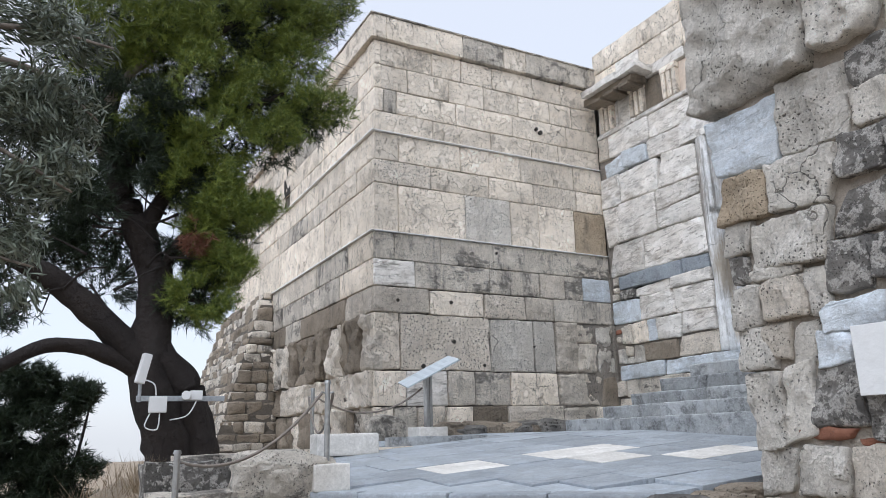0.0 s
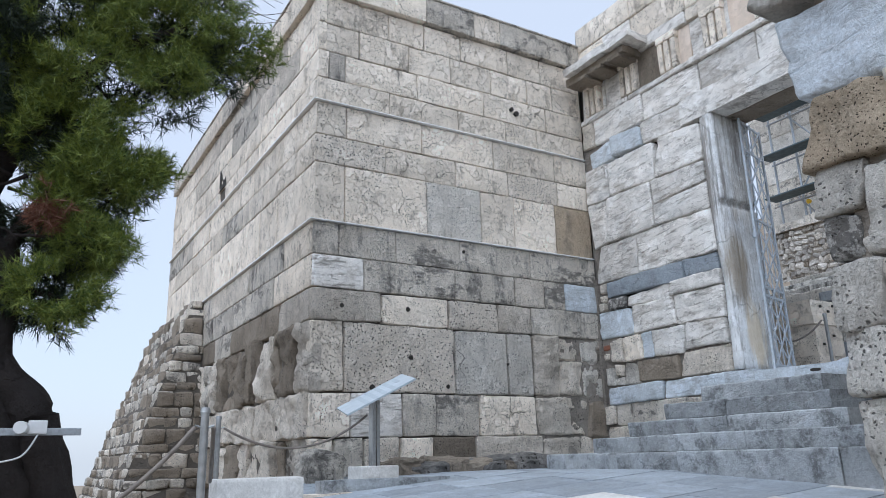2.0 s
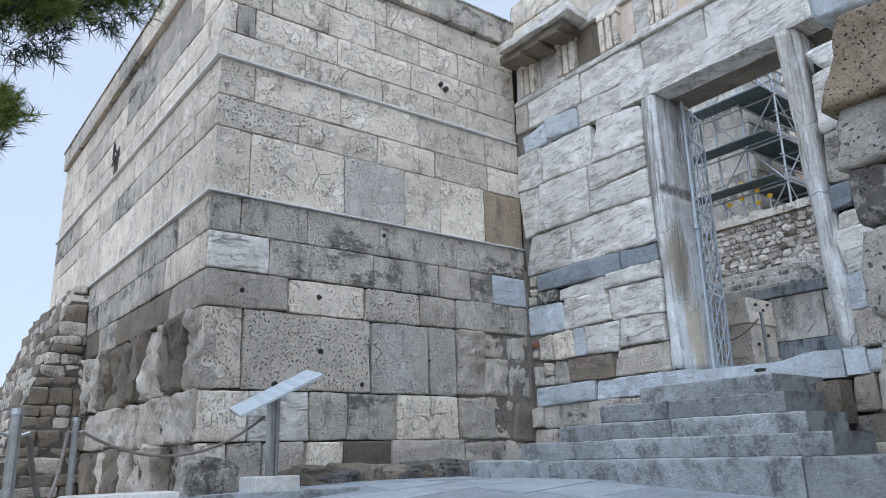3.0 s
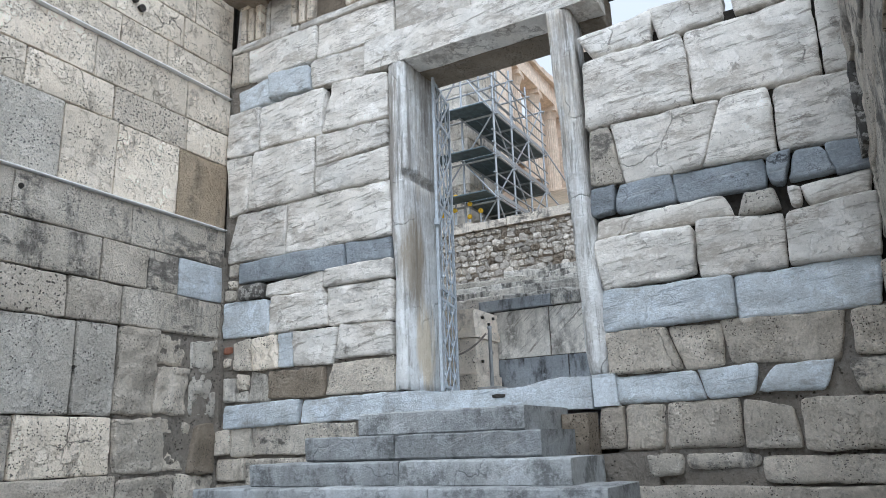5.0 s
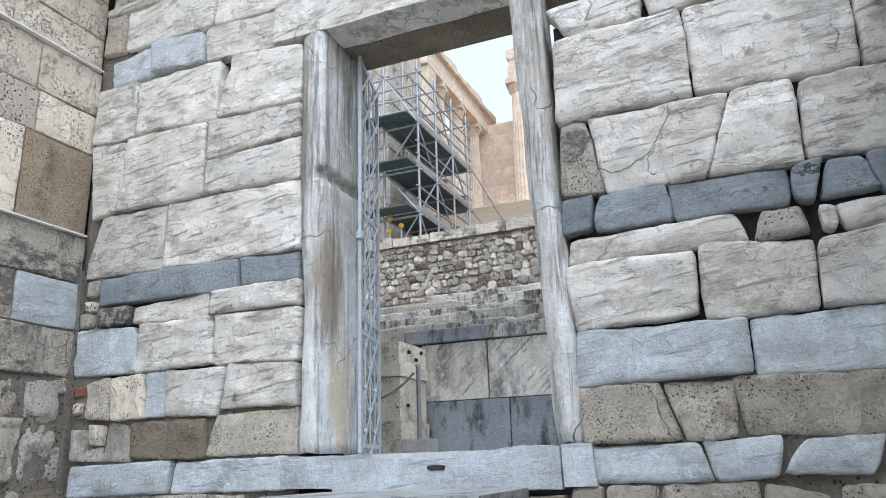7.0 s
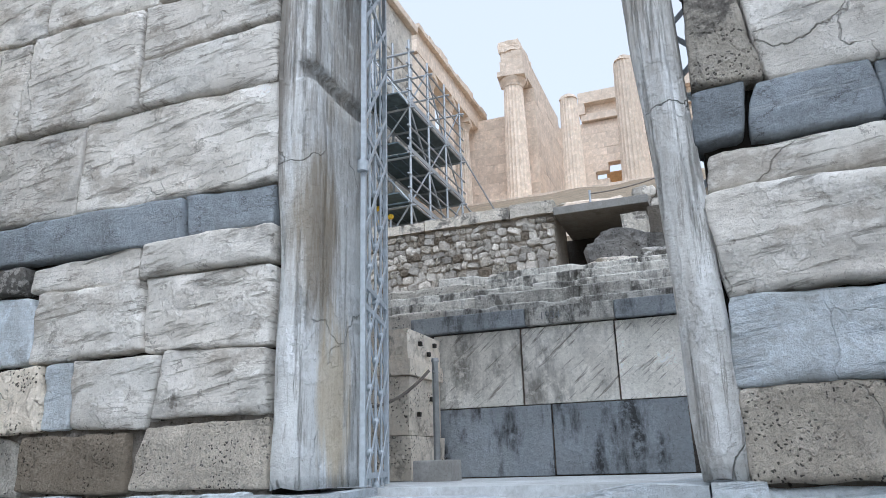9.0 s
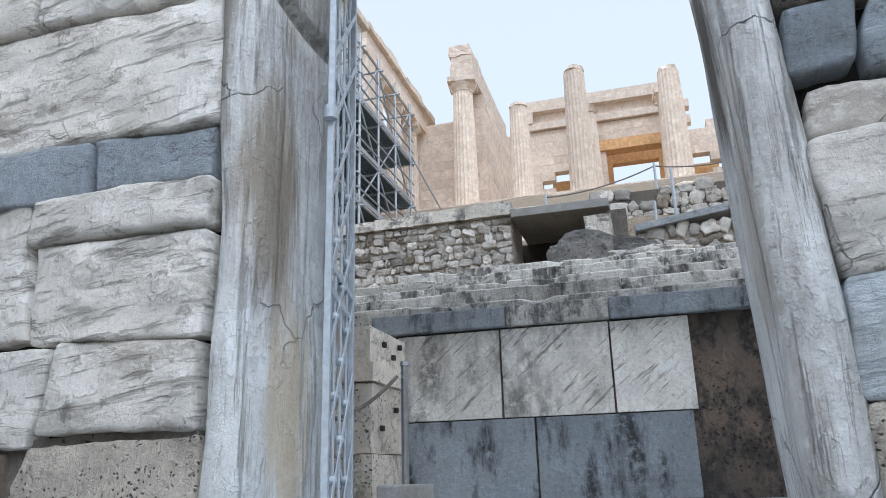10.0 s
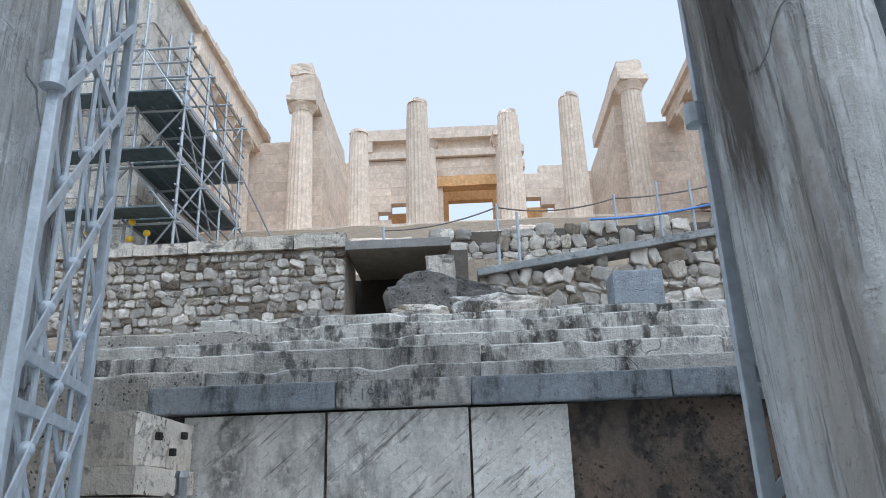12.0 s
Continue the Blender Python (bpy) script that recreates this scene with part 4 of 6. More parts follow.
for y in (10.95, 10.05, 9.15, 8.25, 7.35, 6.45, 5.6):
    tri = new("triglyph", None)
    tagged(tri, "three-barred weathered marble frieze block on the gate wall", "frieze block", "frieze blocks of the gate", "structure")
    for k in (-1, 0, 1):
        solid("bar", box_data(XG - 0.055, XG + 0.07, y + k * 0.135 - 0.05, y + k * 0.135 + 0.05, 7.73, 8.26, 0.02, 0.006, y + k), MATS["L"], tri)
    solid("head", box_data(XG - 0.065, XG + 0.07, y - 0.2, y + 0.2, 8.262, 8.38, 0.015, 0.006, y), MATS["L"], tri)
cornice = structure("trim_cornice", box_data(9.50, 10.05, 9.55, 11.10, 8.43, 8.57, 0.03, 0.045, 4, 9), MATS["W"], "broken marble cornice slab jutting from the gate wall", "cornice")
structure("trim_cornice_bed", box_data(9.62, 10.05, 9.75, 11.2, 8.30, 8.428, 0.03, 0.04, 6, 7), MATS["D"], "dark bed moulding under the cornice slab", "cornice")
for y in (9.95, 10.38, 10.8):
    solid("bracket", box_data(9.58, 10.0, y - 0.13, y + 0.13, 8.24, 8.31, 0.01, 0.02, y, 3), MATS["D"], cornice)

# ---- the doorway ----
# the back beam is dark brown so that its colour gives the underside's shade
structure("door_lintel_back", box_data(10.36, 10.82, 6.2, 9.0, 6.69, 7.11, 0.02, 0.008, 8, 0), MATS["D"], "stained inner beam of the doorway lintel, dark for the shade under it", "lintel")
lintel = structure("door_lintel", box_data(9.97, 10.355, 6.15, 9.04, 6.70, 7.115, 0.02, 0.016, 7, 9), MATS["W"], "long white marble lintel over the doorway", "lintel")


def jamb(name, y_out, y_in, lean_out, lean_in, side, deep, label, slot=None):
    """A tall worn door jamb, leaning inwards at the top, with a flaked foot; slot: a cutting across its inner side."""
    bm = bmesh.new()
    side_way = 1 if y_out > y_in else -1
    grid = {}
    z0, z1 = 2.86, 6.70
    levels = [z0 + (z1 - z0) * j / 44 for j in range(45)]
    if slot:
        levels = [z for z in levels if not slot[0] - 0.03 < z < slot[1] + 0.03] + [slot[0] - 0.015, slot[0] + 0.01, slot[1] - 0.01, slot[1] + 0.015]
    levels.sort()
    rows = len(levels) - 1
    for j in range(rows + 1):
        z = levels[j]
        f = (z - z0) / (z1 - z0)
        cut = slot and slot[0] < z < slot[1]
        yo, yi = y_out + lean_out * f, y_in + lean_in * f
        outline = [(10.16, yo, 1), (10.04, yo, 1), (9.99, yo + (yi - yo) * 0.12, 1), (9.965, yo + (yi - yo) * 0.4, 1), (9.965, yo + (yi - yo) * 0.7, 1), (9.99, yo + (yi - yo) * 0.93, 1),
                   (10.03, yi, 1), (10.03 + deep * 0.22, yi, 1), (10.03 + deep * 0.48, yi, 1), (10.03 + deep * 0.75, yi, 1), (10.03 + deep, yi, 1), (10.03 + deep, yo, 1)]
        for i, (x, y, _) in enumerate(outline):
            p = Vector((x * 1.5, y * 1.5, z * 0.55)) + Vector((side * 5, 0, 0))
            q = Vector((x * 5, y * 5, z * 1.6)) + Vector((side * 5, 0, 0))
            w = noise.noise_vector(p) * 0.028 + noise.noise_vector(q) * 0.02
            if cut and 5 <= i <= 10:
                y += 0.055 * side_way
            foot = max(0.0, 1 - (z - z0) / 0.12)
            grid[i, j] = bm.verts.new((x + w.x + foot * 0.03 * (1 + noise.noise(q * 3)), y + w.y * (0.6 if i in (0, 11) else 1), z + (foot * 0.05 * abs(noise.noise(q * 2)) if j == 0 else 0)))
    for j in range(rows):
        for i in range(12):
            k = (i + 1) % 12
            bm.faces.new((grid[i, j], grid[k, j], grid[k, j + 1], grid[i, j + 1]))
    bm.faces.new([grid[i, 0] for i in range(12)][::-1])
    bm.faces.new([grid[i, rows] for i in range(12)])
    bmesh.ops.recalc_face_normals(bm, faces=bm.faces[:])
    ob = solid(name, bm, MATS["J"], None, "", True)
    return tagged(ob, label, "door jamb", kind="structure")


jamb("door_jamb_north", 8.70, 8.50, 0.03, -0.03, 1, 0.75, "tall worn white marble door jamb with brown streaks", (5.225, 5.33))
jamb("door_jamb_south", 6.34, 6.55, 0.12, 0.16, 2, 0.42, "leaning weathered marble door jamb with a broken foot")
thr_bm = box_data(9.93, 10.8, 6.52, 8.33, 2.56, 2.86, 0, 0.012, 9, 13)
for v in thr_bm.verts:
    if v.co.z > 2.8:
        v.co.z -= 0.055 * max(0.0, min(1.0, (v.co.y - 6.85) / 0.35)) + 0.02 * max(0.0, noise.noise(v.co * 3))
thr = structure("door_threshold", thr_bm, MATS["A"], "worn blue-grey marble threshold with a hollow", "threshold")
# a flat dark lump stands in for the shade in the drain slit
solid("drain_slit", rock_data(9.93, 7.44, 2.73, 0.012, 0.07, 0.02, 4, 3), DARK, thr)
structure("door_threshold_end", box_data(9.94, 10.7, 8.34, 8.80, 2.60, 2.845, 0.03, 0.02, 11, 6), MATS["A"], "rough stone at the end of the threshold", "threshold")
structure("door_threshold_side", box_data(9.96, 10.7, 6.29, 6.51, 2.58, 2.86, 0.03, 0.016, 12, 5), MATS["A"], "rough stone at the end of the threshold", "threshold")


def strap(name, a, b, wide, thick, parent):
    """A flat steel bar from a to b in an upright plane along x."""
    a, b = Vector(a), Vector(b)
    d = b - a
    bm = box_data(-d.length / 2, d.length / 2, -thick / 2, thick / 2, -wide / 2, wide / 2, 0.002)
    bm.transform(Matrix.Translation((a + b) / 2) @ Matrix.Rotation(-math.atan2(d.z, d.x), 4, "Y"))
    return solid(name, bm, GATE, parent)


def lattice_gate(label):
    """A folded gate leaf: an upright trellis of flat bars, 0.76 wide; x runs along it, y through it."""
    g = thing("metal_gate", label, "gate", "gate leaves of the doorway")
    tall, wide, n = 3.8, 0.76, 10
    half = wide / 2
    for x in (0.0, wide):
        solid("upright", box_data(x - 0.022, x + 0.022, -0.016, 0.016, 0, tall, 0.004), GATE, g)
    for x in (half / 2, half, 1.5 * half):
        rod("thin_bar", (x, 0, 0), (x, 0, tall), 0.009, GATE, g)
    for k in range(n):
        a, b = tall * k / n, tall * (k + 1) / n
        for x in (0.0, half):
            strap("brace", (x, -0.013, a), (x + half, -0.013, b), 0.034, 0.007, g)
            strap("brace", (x + half, 0.013, a), (x, 0.013, b), 0.034, 0.007, g)
        for x, z in ((half / 2, (a + b) / 2), (1.5 * half, (a + b) / 2), (half, a)):
            bm = bmesh.new()
            bmesh.ops.create_uvsphere(bm, u_segments=10, v_segments=6, radius=0.024)
            bm.transform(Matrix.Translation((x, 0, z)) @ Matrix.Diagonal((1, 1.1, 1, 1)))
            solid("rivet", bm, GATE, g, "", True)
    for z in (0.06, 1.05, 1.18, 2.2, 3.3, 3.76):
        strap("tie", (0, 0, z), (wide, 0, z), 0.034, 0.02, g)
    for z in (1.9,):
        v, f = tube_data([(-0.03, 0, z), (-0.03, 0, z + 0.07)], 0.034, 18)
        part("hinge", mesh("hinge", v, f, GATE), g)
    return g


leaf = lattice_gate("grey-painted steel trellis gate leaf folded open")
leaf.matrix_basis = pose(10.48, 8.38, 2.86, 0, 0, 15)
copy_thing(leaf, pose(10.86, 6.47, 2.86, 0, 0, -88))

# ---- steps in front of the door ----
def step_data(x0, x1, y0, y1, z0, z1, seed):
    """A step slab with a worn, chipped front arris and a slightly hollowed riser."""
    n = max(4, round((y1 - y0) / 0.06))
    profile = [(x1, z0), (x0 + 0.03, z0), (x0 + 0.008, z0 + 0.018), (x0 + 0.002, z0 + 0.5 * (z1 - z0)), (x0, z1 - 0.04), (x0 + 0.002, z1 - 0.012), (x0 + 0.016, z1), (x0 + 0.2, z1), (x1, z1)]
    bm = bmesh.new()
    rings = []
    for k in range(n + 1):
        y = y0 + (y1 - y0) * k / n
        ring = []
        for j, (x, z) in enumerate(profile):
            p = Vector((x * 4, y * 4, z * 4 + seed))
            chip = max(0.0, noise.noise(Vector((seed, y * 2.6, 0))) - 0.22) * 0.12 if 3 <= j <= 6 else 0.0
            ring.append(bm.verts.new((x + (0.012 * noise.noise(p) + chip if 0 < j < 8 else 0.0), y, z + (0.008 * noise.noise(p * 1.7) - 0.5 * chip if j >= 5 else 0.0))))
        rings.append(ring)
    m = len(profile)
    for a, b in zip(rings, rings[1:]):
        for j in range(m):
            bm.faces.new((a[j], a[(j + 1) % m], b[(j + 1) % m], b[j]))
    bm.faces.new(rings[0][::-1])
    bm.faces.new(rings[-1])
    bmesh.ops.recalc_face_normals(bm, faces=bm.faces[:])
    return bm


STEPS = [(7.74, 10.12, 5.3, 1.80), (8.06, 9.51, 5.85, 1.99), (8.34, 9.13, 6.18, 2.18), (8.62, 8.75, 6.50, 2.38), (8.90, 8.37, 6.75, 2.58)]
for i, (x, yl, yr, z) in enumerate(STEPS):
    st = tagged(new("steps"), "marble step with dark weathered riser", "step", "steps before the doorway", "structure")
    rng = random.Random(40 + i)
    y = yl
    while y > yr + 0.05:
        w = rng.uniform(0.9, 1.9)
        w = w if y - w > yr + 0.4 else y - yr
        back = 9.92 if i == 4 else x + 0.75
        top = z + rng.uniform(-0.006, 0.006)
        solid("slab", step_data(x, back, y - w + 0.003, y - 0.003, z - 0.2 if i else 1.3, top, i * 3 + y), MATS["S"], st)
        y -= w

tagged(solid("step_end_stone", box_data(9.72, 10.0, 6.5, 6.74, 2.1, 2.52, 0.03, 0.02, 5, 4), MATS["D"]), "rough grey stone beside the top step", "stone block")

# ---- paving ----
pav = structure("pavement", bmesh.new(), MORTAR, "blue-grey marble paving rising to the gate", "paving")
corner = [(2.15, 7.0), (4.35, 4.5), (10.0, 4.5), (10.0, 11.3), (4.7, 11.3), (3.0, 9.6)]
pv = [(x, y, floor_z(x, y) - 0.02) for x, y in corner] + [(x, y, floor_z(x, y) - 0.5) for x, y in corner]
pav.data = mesh("pavement", pv, [tuple(range(6)), tuple(range(11, 5, -1))] + [(k, (k + 1) % 6, 6 + (k + 1) % 6, 6 + k) for k in range(6)], PAVE)


def inside(x, y):
    return (y - 7.0) * 2.2 + (x - 2.15) * 2.5 > 0 and y > 4.45 and (y < 9.6 + (x - 3.0) * 1.0) and y < 11.2


rng = random.Random(12)
y = 4.47
while y < 11.2:
    d = rng.uniform(0.42, 0.68)
    x = 2.2 + rng.uniform(0, 0.5)
    while x < 8.6:
        w = rng.uniform(0.55, 1.25)
        if inside(x + 0.05, y + 0.05) and inside(x + w - 0.05, y + d - 0.05):
            SEED[0] += 1
            bm = box_data(x + 0.006, x + w - 0.006, y + 0.006, y + d - 0.006, -0.06, rng.uniform(-0.006, 0.004), 0.008)
            for v in bm.verts:
                v.co.z += floor_z(v.co.x, v.co.y)
            solid("tile", bm, PAVE_W if rng.random() < 0.13 else PAVE, pav)
        x += w
    y += d
for x, y in ((2.38, 6.78), (2.94, 6.14), (3.5, 5.5), (4.06, 4.86)):
    kb = box_data(-0.42, 0.42, -0.16, 0.16, -0.25, -0.012, 0.02, 0.012, x)
    kb.transform(pose(x, y, floor_z(x, y), 0, 0, -48.7))
    structure("kerb", kb, PAVE, "grey marble kerb slab along the paving's edge", "kerb")

# ---- the south tower's ruined corner ----
XS, YS = 5.0, 4.07
wall_s = structure("wall_south_tower", box_data(XS + 0.035, 10.0, -6.0, YS - 0.08, -1.0, 6.3, 0), PALE, "ruined south tower of mixed stone and brick")
RUIN = dict(rnd=0.026, worn=0.035, relief=0.055, gap=-0.002, cell=0.045, back=0.35, proud=0.03, spread=0.05, skew=0.012, strata=0.01)
lay(wall_s, on_wall("x", XS), [
    [(3.50, 4.17, 3.66, 4.23, "A", -0.05, 0.06, 0.01, 0.02), (2.92, 3.49, 3.66, 4.24, "E", -0.09, -0.04, 0.01, 0.03), (2.62, 2.90, 3.69, 3.96, "E"), (2.5, 2.9, 4.0, 4.3, "K")],
    [(3.68, 4.11, 3.25, 3.65, "Y", 0.0, -0.10, 0.02, 0.04), (3.10, 3.69, 3.21, 3.65, "E", -0.14, 0.0, 0.02, 0.0), (2.72, 3.08, 3.35, 3.66, "K", -0.04, -0.05, 0.03, 0.04), (2.4, 2.72, 3.3, 3.66, "K")],
    [(3.89, 4.15, 2.98, 3.24, "E", -0.05, -0.04, 0, 0.03), (3.22, 3.88, 2.80, 3.20, "E", -0.08, -0.06, 0.04, 0.0), (2.75, 3.12, 2.92, 3.25, "K", -0.05, -0.08, 0, -0.02), (2.5, 2.74, 2.9, 3.3, "E")],
], **RUIN)
lay(wall_s, on_wall("x", XS), [
    [(3.95, 4.13, 2.73, 2.97, "K"), (3.46, 3.94, 2.72, 2.82, "E"), (2.95, 3.28, 2.52, 2.90, "K", -0.06, -0.08, 0.03, 0.02), (2.6, 2.94, 2.55, 2.88, "K")],
    [(3.86, 4.13, 2.38, 2.72, "E", -0.04, -0.01, 0, 0.03), (3.46, 3.85, 2.39, 2.71, "P", -0.02, -0.04, -0.01, -0.02), (3.27, 3.45, 2.40, 2.74, "E", 0.01, -0.02, -0.01, 0.01), (2.88, 3.38, 2.26, 2.47, "A", -0.03, 0.01, 0, -0.05)],
    [(3.84, 4.13, 2.03, 2.37, "E", 0.08, -0.03, 0.01, 0.04), (3.66, 3.86, 2.12, 2.38, "P", -0.03, 0.07, 0.07, -0.03), (3.44, 3.66, 2.05, 2.37, "E", -0.05, -0.05, -0.06, -0.06), (3.18, 3.45, 2.03, 2.28, "A", -0.03, -0.05, -0.01, 0.02), (2.6, 3.1, 2.0, 2.24, "R")],
], **RUIN)
lay(wall_s, on_wall("x", XS), [
    [(3.79, 4.10, 1.44, 2.03, "E", -0.06, 0.05, 0, 0.01), (3.52, 3.78, 1.50, 2.06, "E", -0.06, -0.09, -0.10, -0.07), (3.14, 3.53, 1.59, 2.03, "K", -0.05, -0.09, 0.01, 0.01), (2.7, 3.12, 1.5, 1.95, "K")],
    [(3.27, 3.74, 1.50, 1.585, "R", -0.03, -0.02, 0, 0.01), (2.75, 3.26, 1.46, 1.53, "R")],
    [(3.77, 4.07, 1.10, 1.44, "E", -0.09, -0.03, -0.04, -0.03), (3.35, 3.73, 1.10, 1.46, "E", -0.03, -0.08, -0.02, 0.03), (3.08, 3.31, 1.12, 1.46, "P", -0.05, -0.06, 0, -0.03), (2.6, 3.04, 1.0, 1.42, "P")],
    [(3.6, 4.1, 0.6, 1.08, "P"), (3.0, 3.6, 0.6, 1.08, "E")],
], **RUIN)
# the great overhanging blocks at its head
lay(wall_s, on_wall("x", XS), [[(3.11, 4.26, 4.30, 5.44, "E", -0.08, -0.10, 0.02, 0.3), (2.55, 3.08, 4.36, 5.2, "E", -0.2, -0.06, 0.05, 0.2)]], **dict(RUIN, rnd=0.055, worn=0.05, relief=0.11, proud=0.13, strata=0.03))
rng = random.Random(21)
z = 5.45
while z < 6.0:
    h = rng.uniform(0.4, 0.65)
    joints = [2.6 + rng.uniform(-0.2, 0.2), 3.3 + rng.uniform(-0.2, 0.2)]
    lay(wall_s, on_wall("x", XS), [course(z, z + h, (1.6, 4.2), joints, "EEG")], rnd=0.04, worn=0.04, relief=0.05, gap=-0.01, cell=0.1, back=0.35, proud=0.03, spread=0.05)
    z += h
z = 0.8
while z < 6.0:
    h = rng.uniform(0.35, 0.6)
    y = 2.55
    while y > -3:
        w = rng.uniform(0.4, 0.9)
        lay(wall_s, on_wall("x", XS), [[(y - w, y, z, z + h, rng.choice("GLKPGL"))]], rnd=0.03, worn=0.035, relief=0.04, gap=-0.005, cell=0.13, back=0.3, spread=0.06)
        y -= w
    x = 5.1
    while x < 10.0:
        w = min(rng.uniform(0.6, 1.3), 10.0 - x)
        if w > 0.15:
            lay(wall_s, on_wall("n", YS - 0.06), [[(x, x + w, z, z + h, rng.choice("GLGPG"))]], rnd=0.03, worn=0.03, relief=0.03, gap=0.0, cell=0.16, back=0.3, spread=0.05)
        x += w
    z += h
sign = thing("sign_board", "blank white notice board fixed to the ruined wall", "sign")
solid("board", box_data(4.86, 4.88, 2.55, 3.10, 1.79, 2.26, 0.004), WHITE, sign)
solid("bracket", box_data(4.881, 5.05, 2.8, 2.84, 1.95, 2.1, 0.004), STEEL, sign)

for k, (z0, z1, x0, d) in enumerate(((4.42, 5.1, 9.45, 0.0), (5.12, 5.9, 9.2, -0.02), (5.92, 6.5, 9.3, 0.02))):
    solid("block", box_data(x0, 9.86, YS - 0.2, YS + d, z0, z1, 0.03, 0.04, k + 70, 5), MATS["G" if k % 2 else "K"], wall_s)

# ---- inside the gate: paved court, panelled wall, stone stack ----
structure("floor_inner_court", box_data(10.6, 13.3, 2.5, 11.5, 2.4, 2.85, 0), COURT, "grey stone floor behind the gate", "floor")
XP = 13.25
wall_p = structure("wall_panelled", box_data(XP + 0.03, 14.0, 2.0, 9.25, 2.4, 4.19, 0), RENDER, "retaining wall faced with veined marble slabs")
for y0, y1, z0, z1, k in ((8.15, 9.02, 3.48, 4.18, "V"), (7.28, 8.14, 3.48, 4.18, "V"), (6.68, 7.27, 3.48, 4.18, "V"), (7.9, 9.02, 2.86, 3.47, "Q"), (6.72, 7.89, 2.86, 3.47, "Q")):
    solid("panel", box_data(XP, XP + 0.06, y0 + 0.003, y1 - 0.003, z0, z1, 0.004, 0.004, y0), MATS[k], wall_p)
coping = structure("trim_coping", box_data(XP - 0.02, XP + 0.4, 2.0, 2.1, 4.2, 4.3, 0), MATS["C"], "dark-streaked marble coping of the panelled wall", "coping")
for y0, y1, k in ((8.08, 9.24, "Q"), (7.26, 8.08, "C"), (6.06, 7.26, "Q"), (4.9, 6.06, "Q"), (3.6, 4.9, "C")):
    cs = solid("slab", box_data(XP - 0.06, XP + 0.5, y0 + 0.003, y1 - 0.003, 4.195, 4.36, 0.012, 0.004, y0), MATS[k], coping)
txt = bpy.data.curves.new("date", "FONT")
txt.body, txt.size, txt.extrude, txt.align_x = "1934", 0.1, 0.002, "CENTER"
txt.materials.append(MATS["S"])
date_ob = tagged(new("inscription", txt), "date 1934 cut into the marble coping", "inscription")
date_ob.matrix_basis = Matrix(((0, 0, -1, XP - 0.062), (-1, 0, 0, 7.84), (0, 1, 0, 4.24), (0, 0, 0, 1)))
for i, (x, z) in enumerate(((13.75, 4.56), (14.1, 4.74), (14.45, 4.92), (14.8, 5.10), (15.2, 5.28))):
    st = tagged(new("steps"), "long dark-stained stone step of the ancient stair", "step", "ancient stair steps", "structure")
    rng = random.Random(60 + i)
    y = 10.8 if i < 4 else 9.7
    while y > 1.5:
        w = rng.uniform(1.3, 2.6)
        top, dx = z + rng.uniform(-0.02, 0.01), rng.uniform(-0.03, 0.03)
        solid("slab", step_data(x + dx, x + 1.0, y - w + 0.006, y - 0.006, z - 0.5, top, y + i), MATS[rng.choice("CCCE")], st)
        y -= w
stack = thing("stone_stack", "stack of squared limestone blocks with small dowel holes", "stone block")
for k, (z0, z1, dx) in enumerate(((2.85, 3.22, 0.0), (3.225, 3.72, 0.02), (3.725, 3.86, -0.01), (3.865, 4.13, 0.02))):
    solid("block", box_data(12.42 + dx, 13.2, 8.92 + dx, 10.3, z0, z1, 0.02, 0.012, k + 2, 3), MATS["L"], stack)
# dowel holes are near-black boxes at the face, coloured as the shade within
for k, (x, z) in enumerate(((12.65, 4.02), (12.85, 3.95), (13.0, 4.05), (12.9, 3.55), (12.6, 3.4))):
    solid("hole", box_data(x - 0.02, x + 0.02, 8.90, 8.928, z - 0.02, z + 0.02, 0.003), DARK, stack)


def stanchion(x, y, z, tall, block, label):
    """A steel rope post, on a cast block if one is given as (width, height)."""
    s = thing("rope_post", label, "post", "rope posts")
    zb = z
    if block:
        solid("base_block", box_data(x - block[0] / 2, x + block[0] / 2, y - block[0] / 2, y + block[0] / 2, z - 0.02, z + block[1], 0.015, 0.004, x), PAVE_W if block[0] > 0.3 else CONCRETE, s)
        zb = z + block[1]
    v, f = tube_data([(x, y, zb - 0.05), (x, y, zb + tall)], 0.026, 14)
    part("pole", mesh("pole", v, f, STEEL, False), s)
    v, f = tube_data([(x, y, zb + tall), (x, y, zb + tall + 0.03)], [0.034, 0.028], 14)
    part("cap", mesh("cap", v, f, STEEL), s)
    for k in (-1, 1):
        rod("hook", (x, y, zb + tall - 0.1), (x + 0.06 * k, y, zb + tall - 0.08), 0.008, STEEL, s)
    return s


def rope(points, label, r=0.014):
    v, f = tube_data(points, r, 6)
    return tagged(part("rope", mesh("rope", v, f, ROPE, True)), label, "rope")


stanchion(12.25, 8.62, 2.85, 0.78, (0.3, 0.16), "steel rope post on a grey block inside the gate")
rope(sag((12.22, 8.66, 3.72), (11.9, 9.5, 3.6), 0.22), "dark rope hanging from the post inside the gate")
stanchion(2.42, 6.82, floor_z(2.42, 6.82), 0.74, (0.34, 0.22), "steel rope post on a white marble block by the paving")
stanchion(3.26, 9.78, 1.36, 0.88, None, "steel rope post beside the tower path")
stanchion(1.03, 6.5, 0.95, 0.56, None, "short steel rope post at the terrace edge")
rope(sag((2.36, 6.82, 2.02), (1.06, 6.5, 1.44), 0.24), "rope slung between steel posts")
rope(sag((2.48, 6.83, 2.02), (3.2, 9.77, 2.15), 0.42), "rope slung between steel posts")
rope(sag((3.32, 9.79, 2.15), (5.02, 9.97, 2.3), 0.28), "rope slung from the post to the information stand")

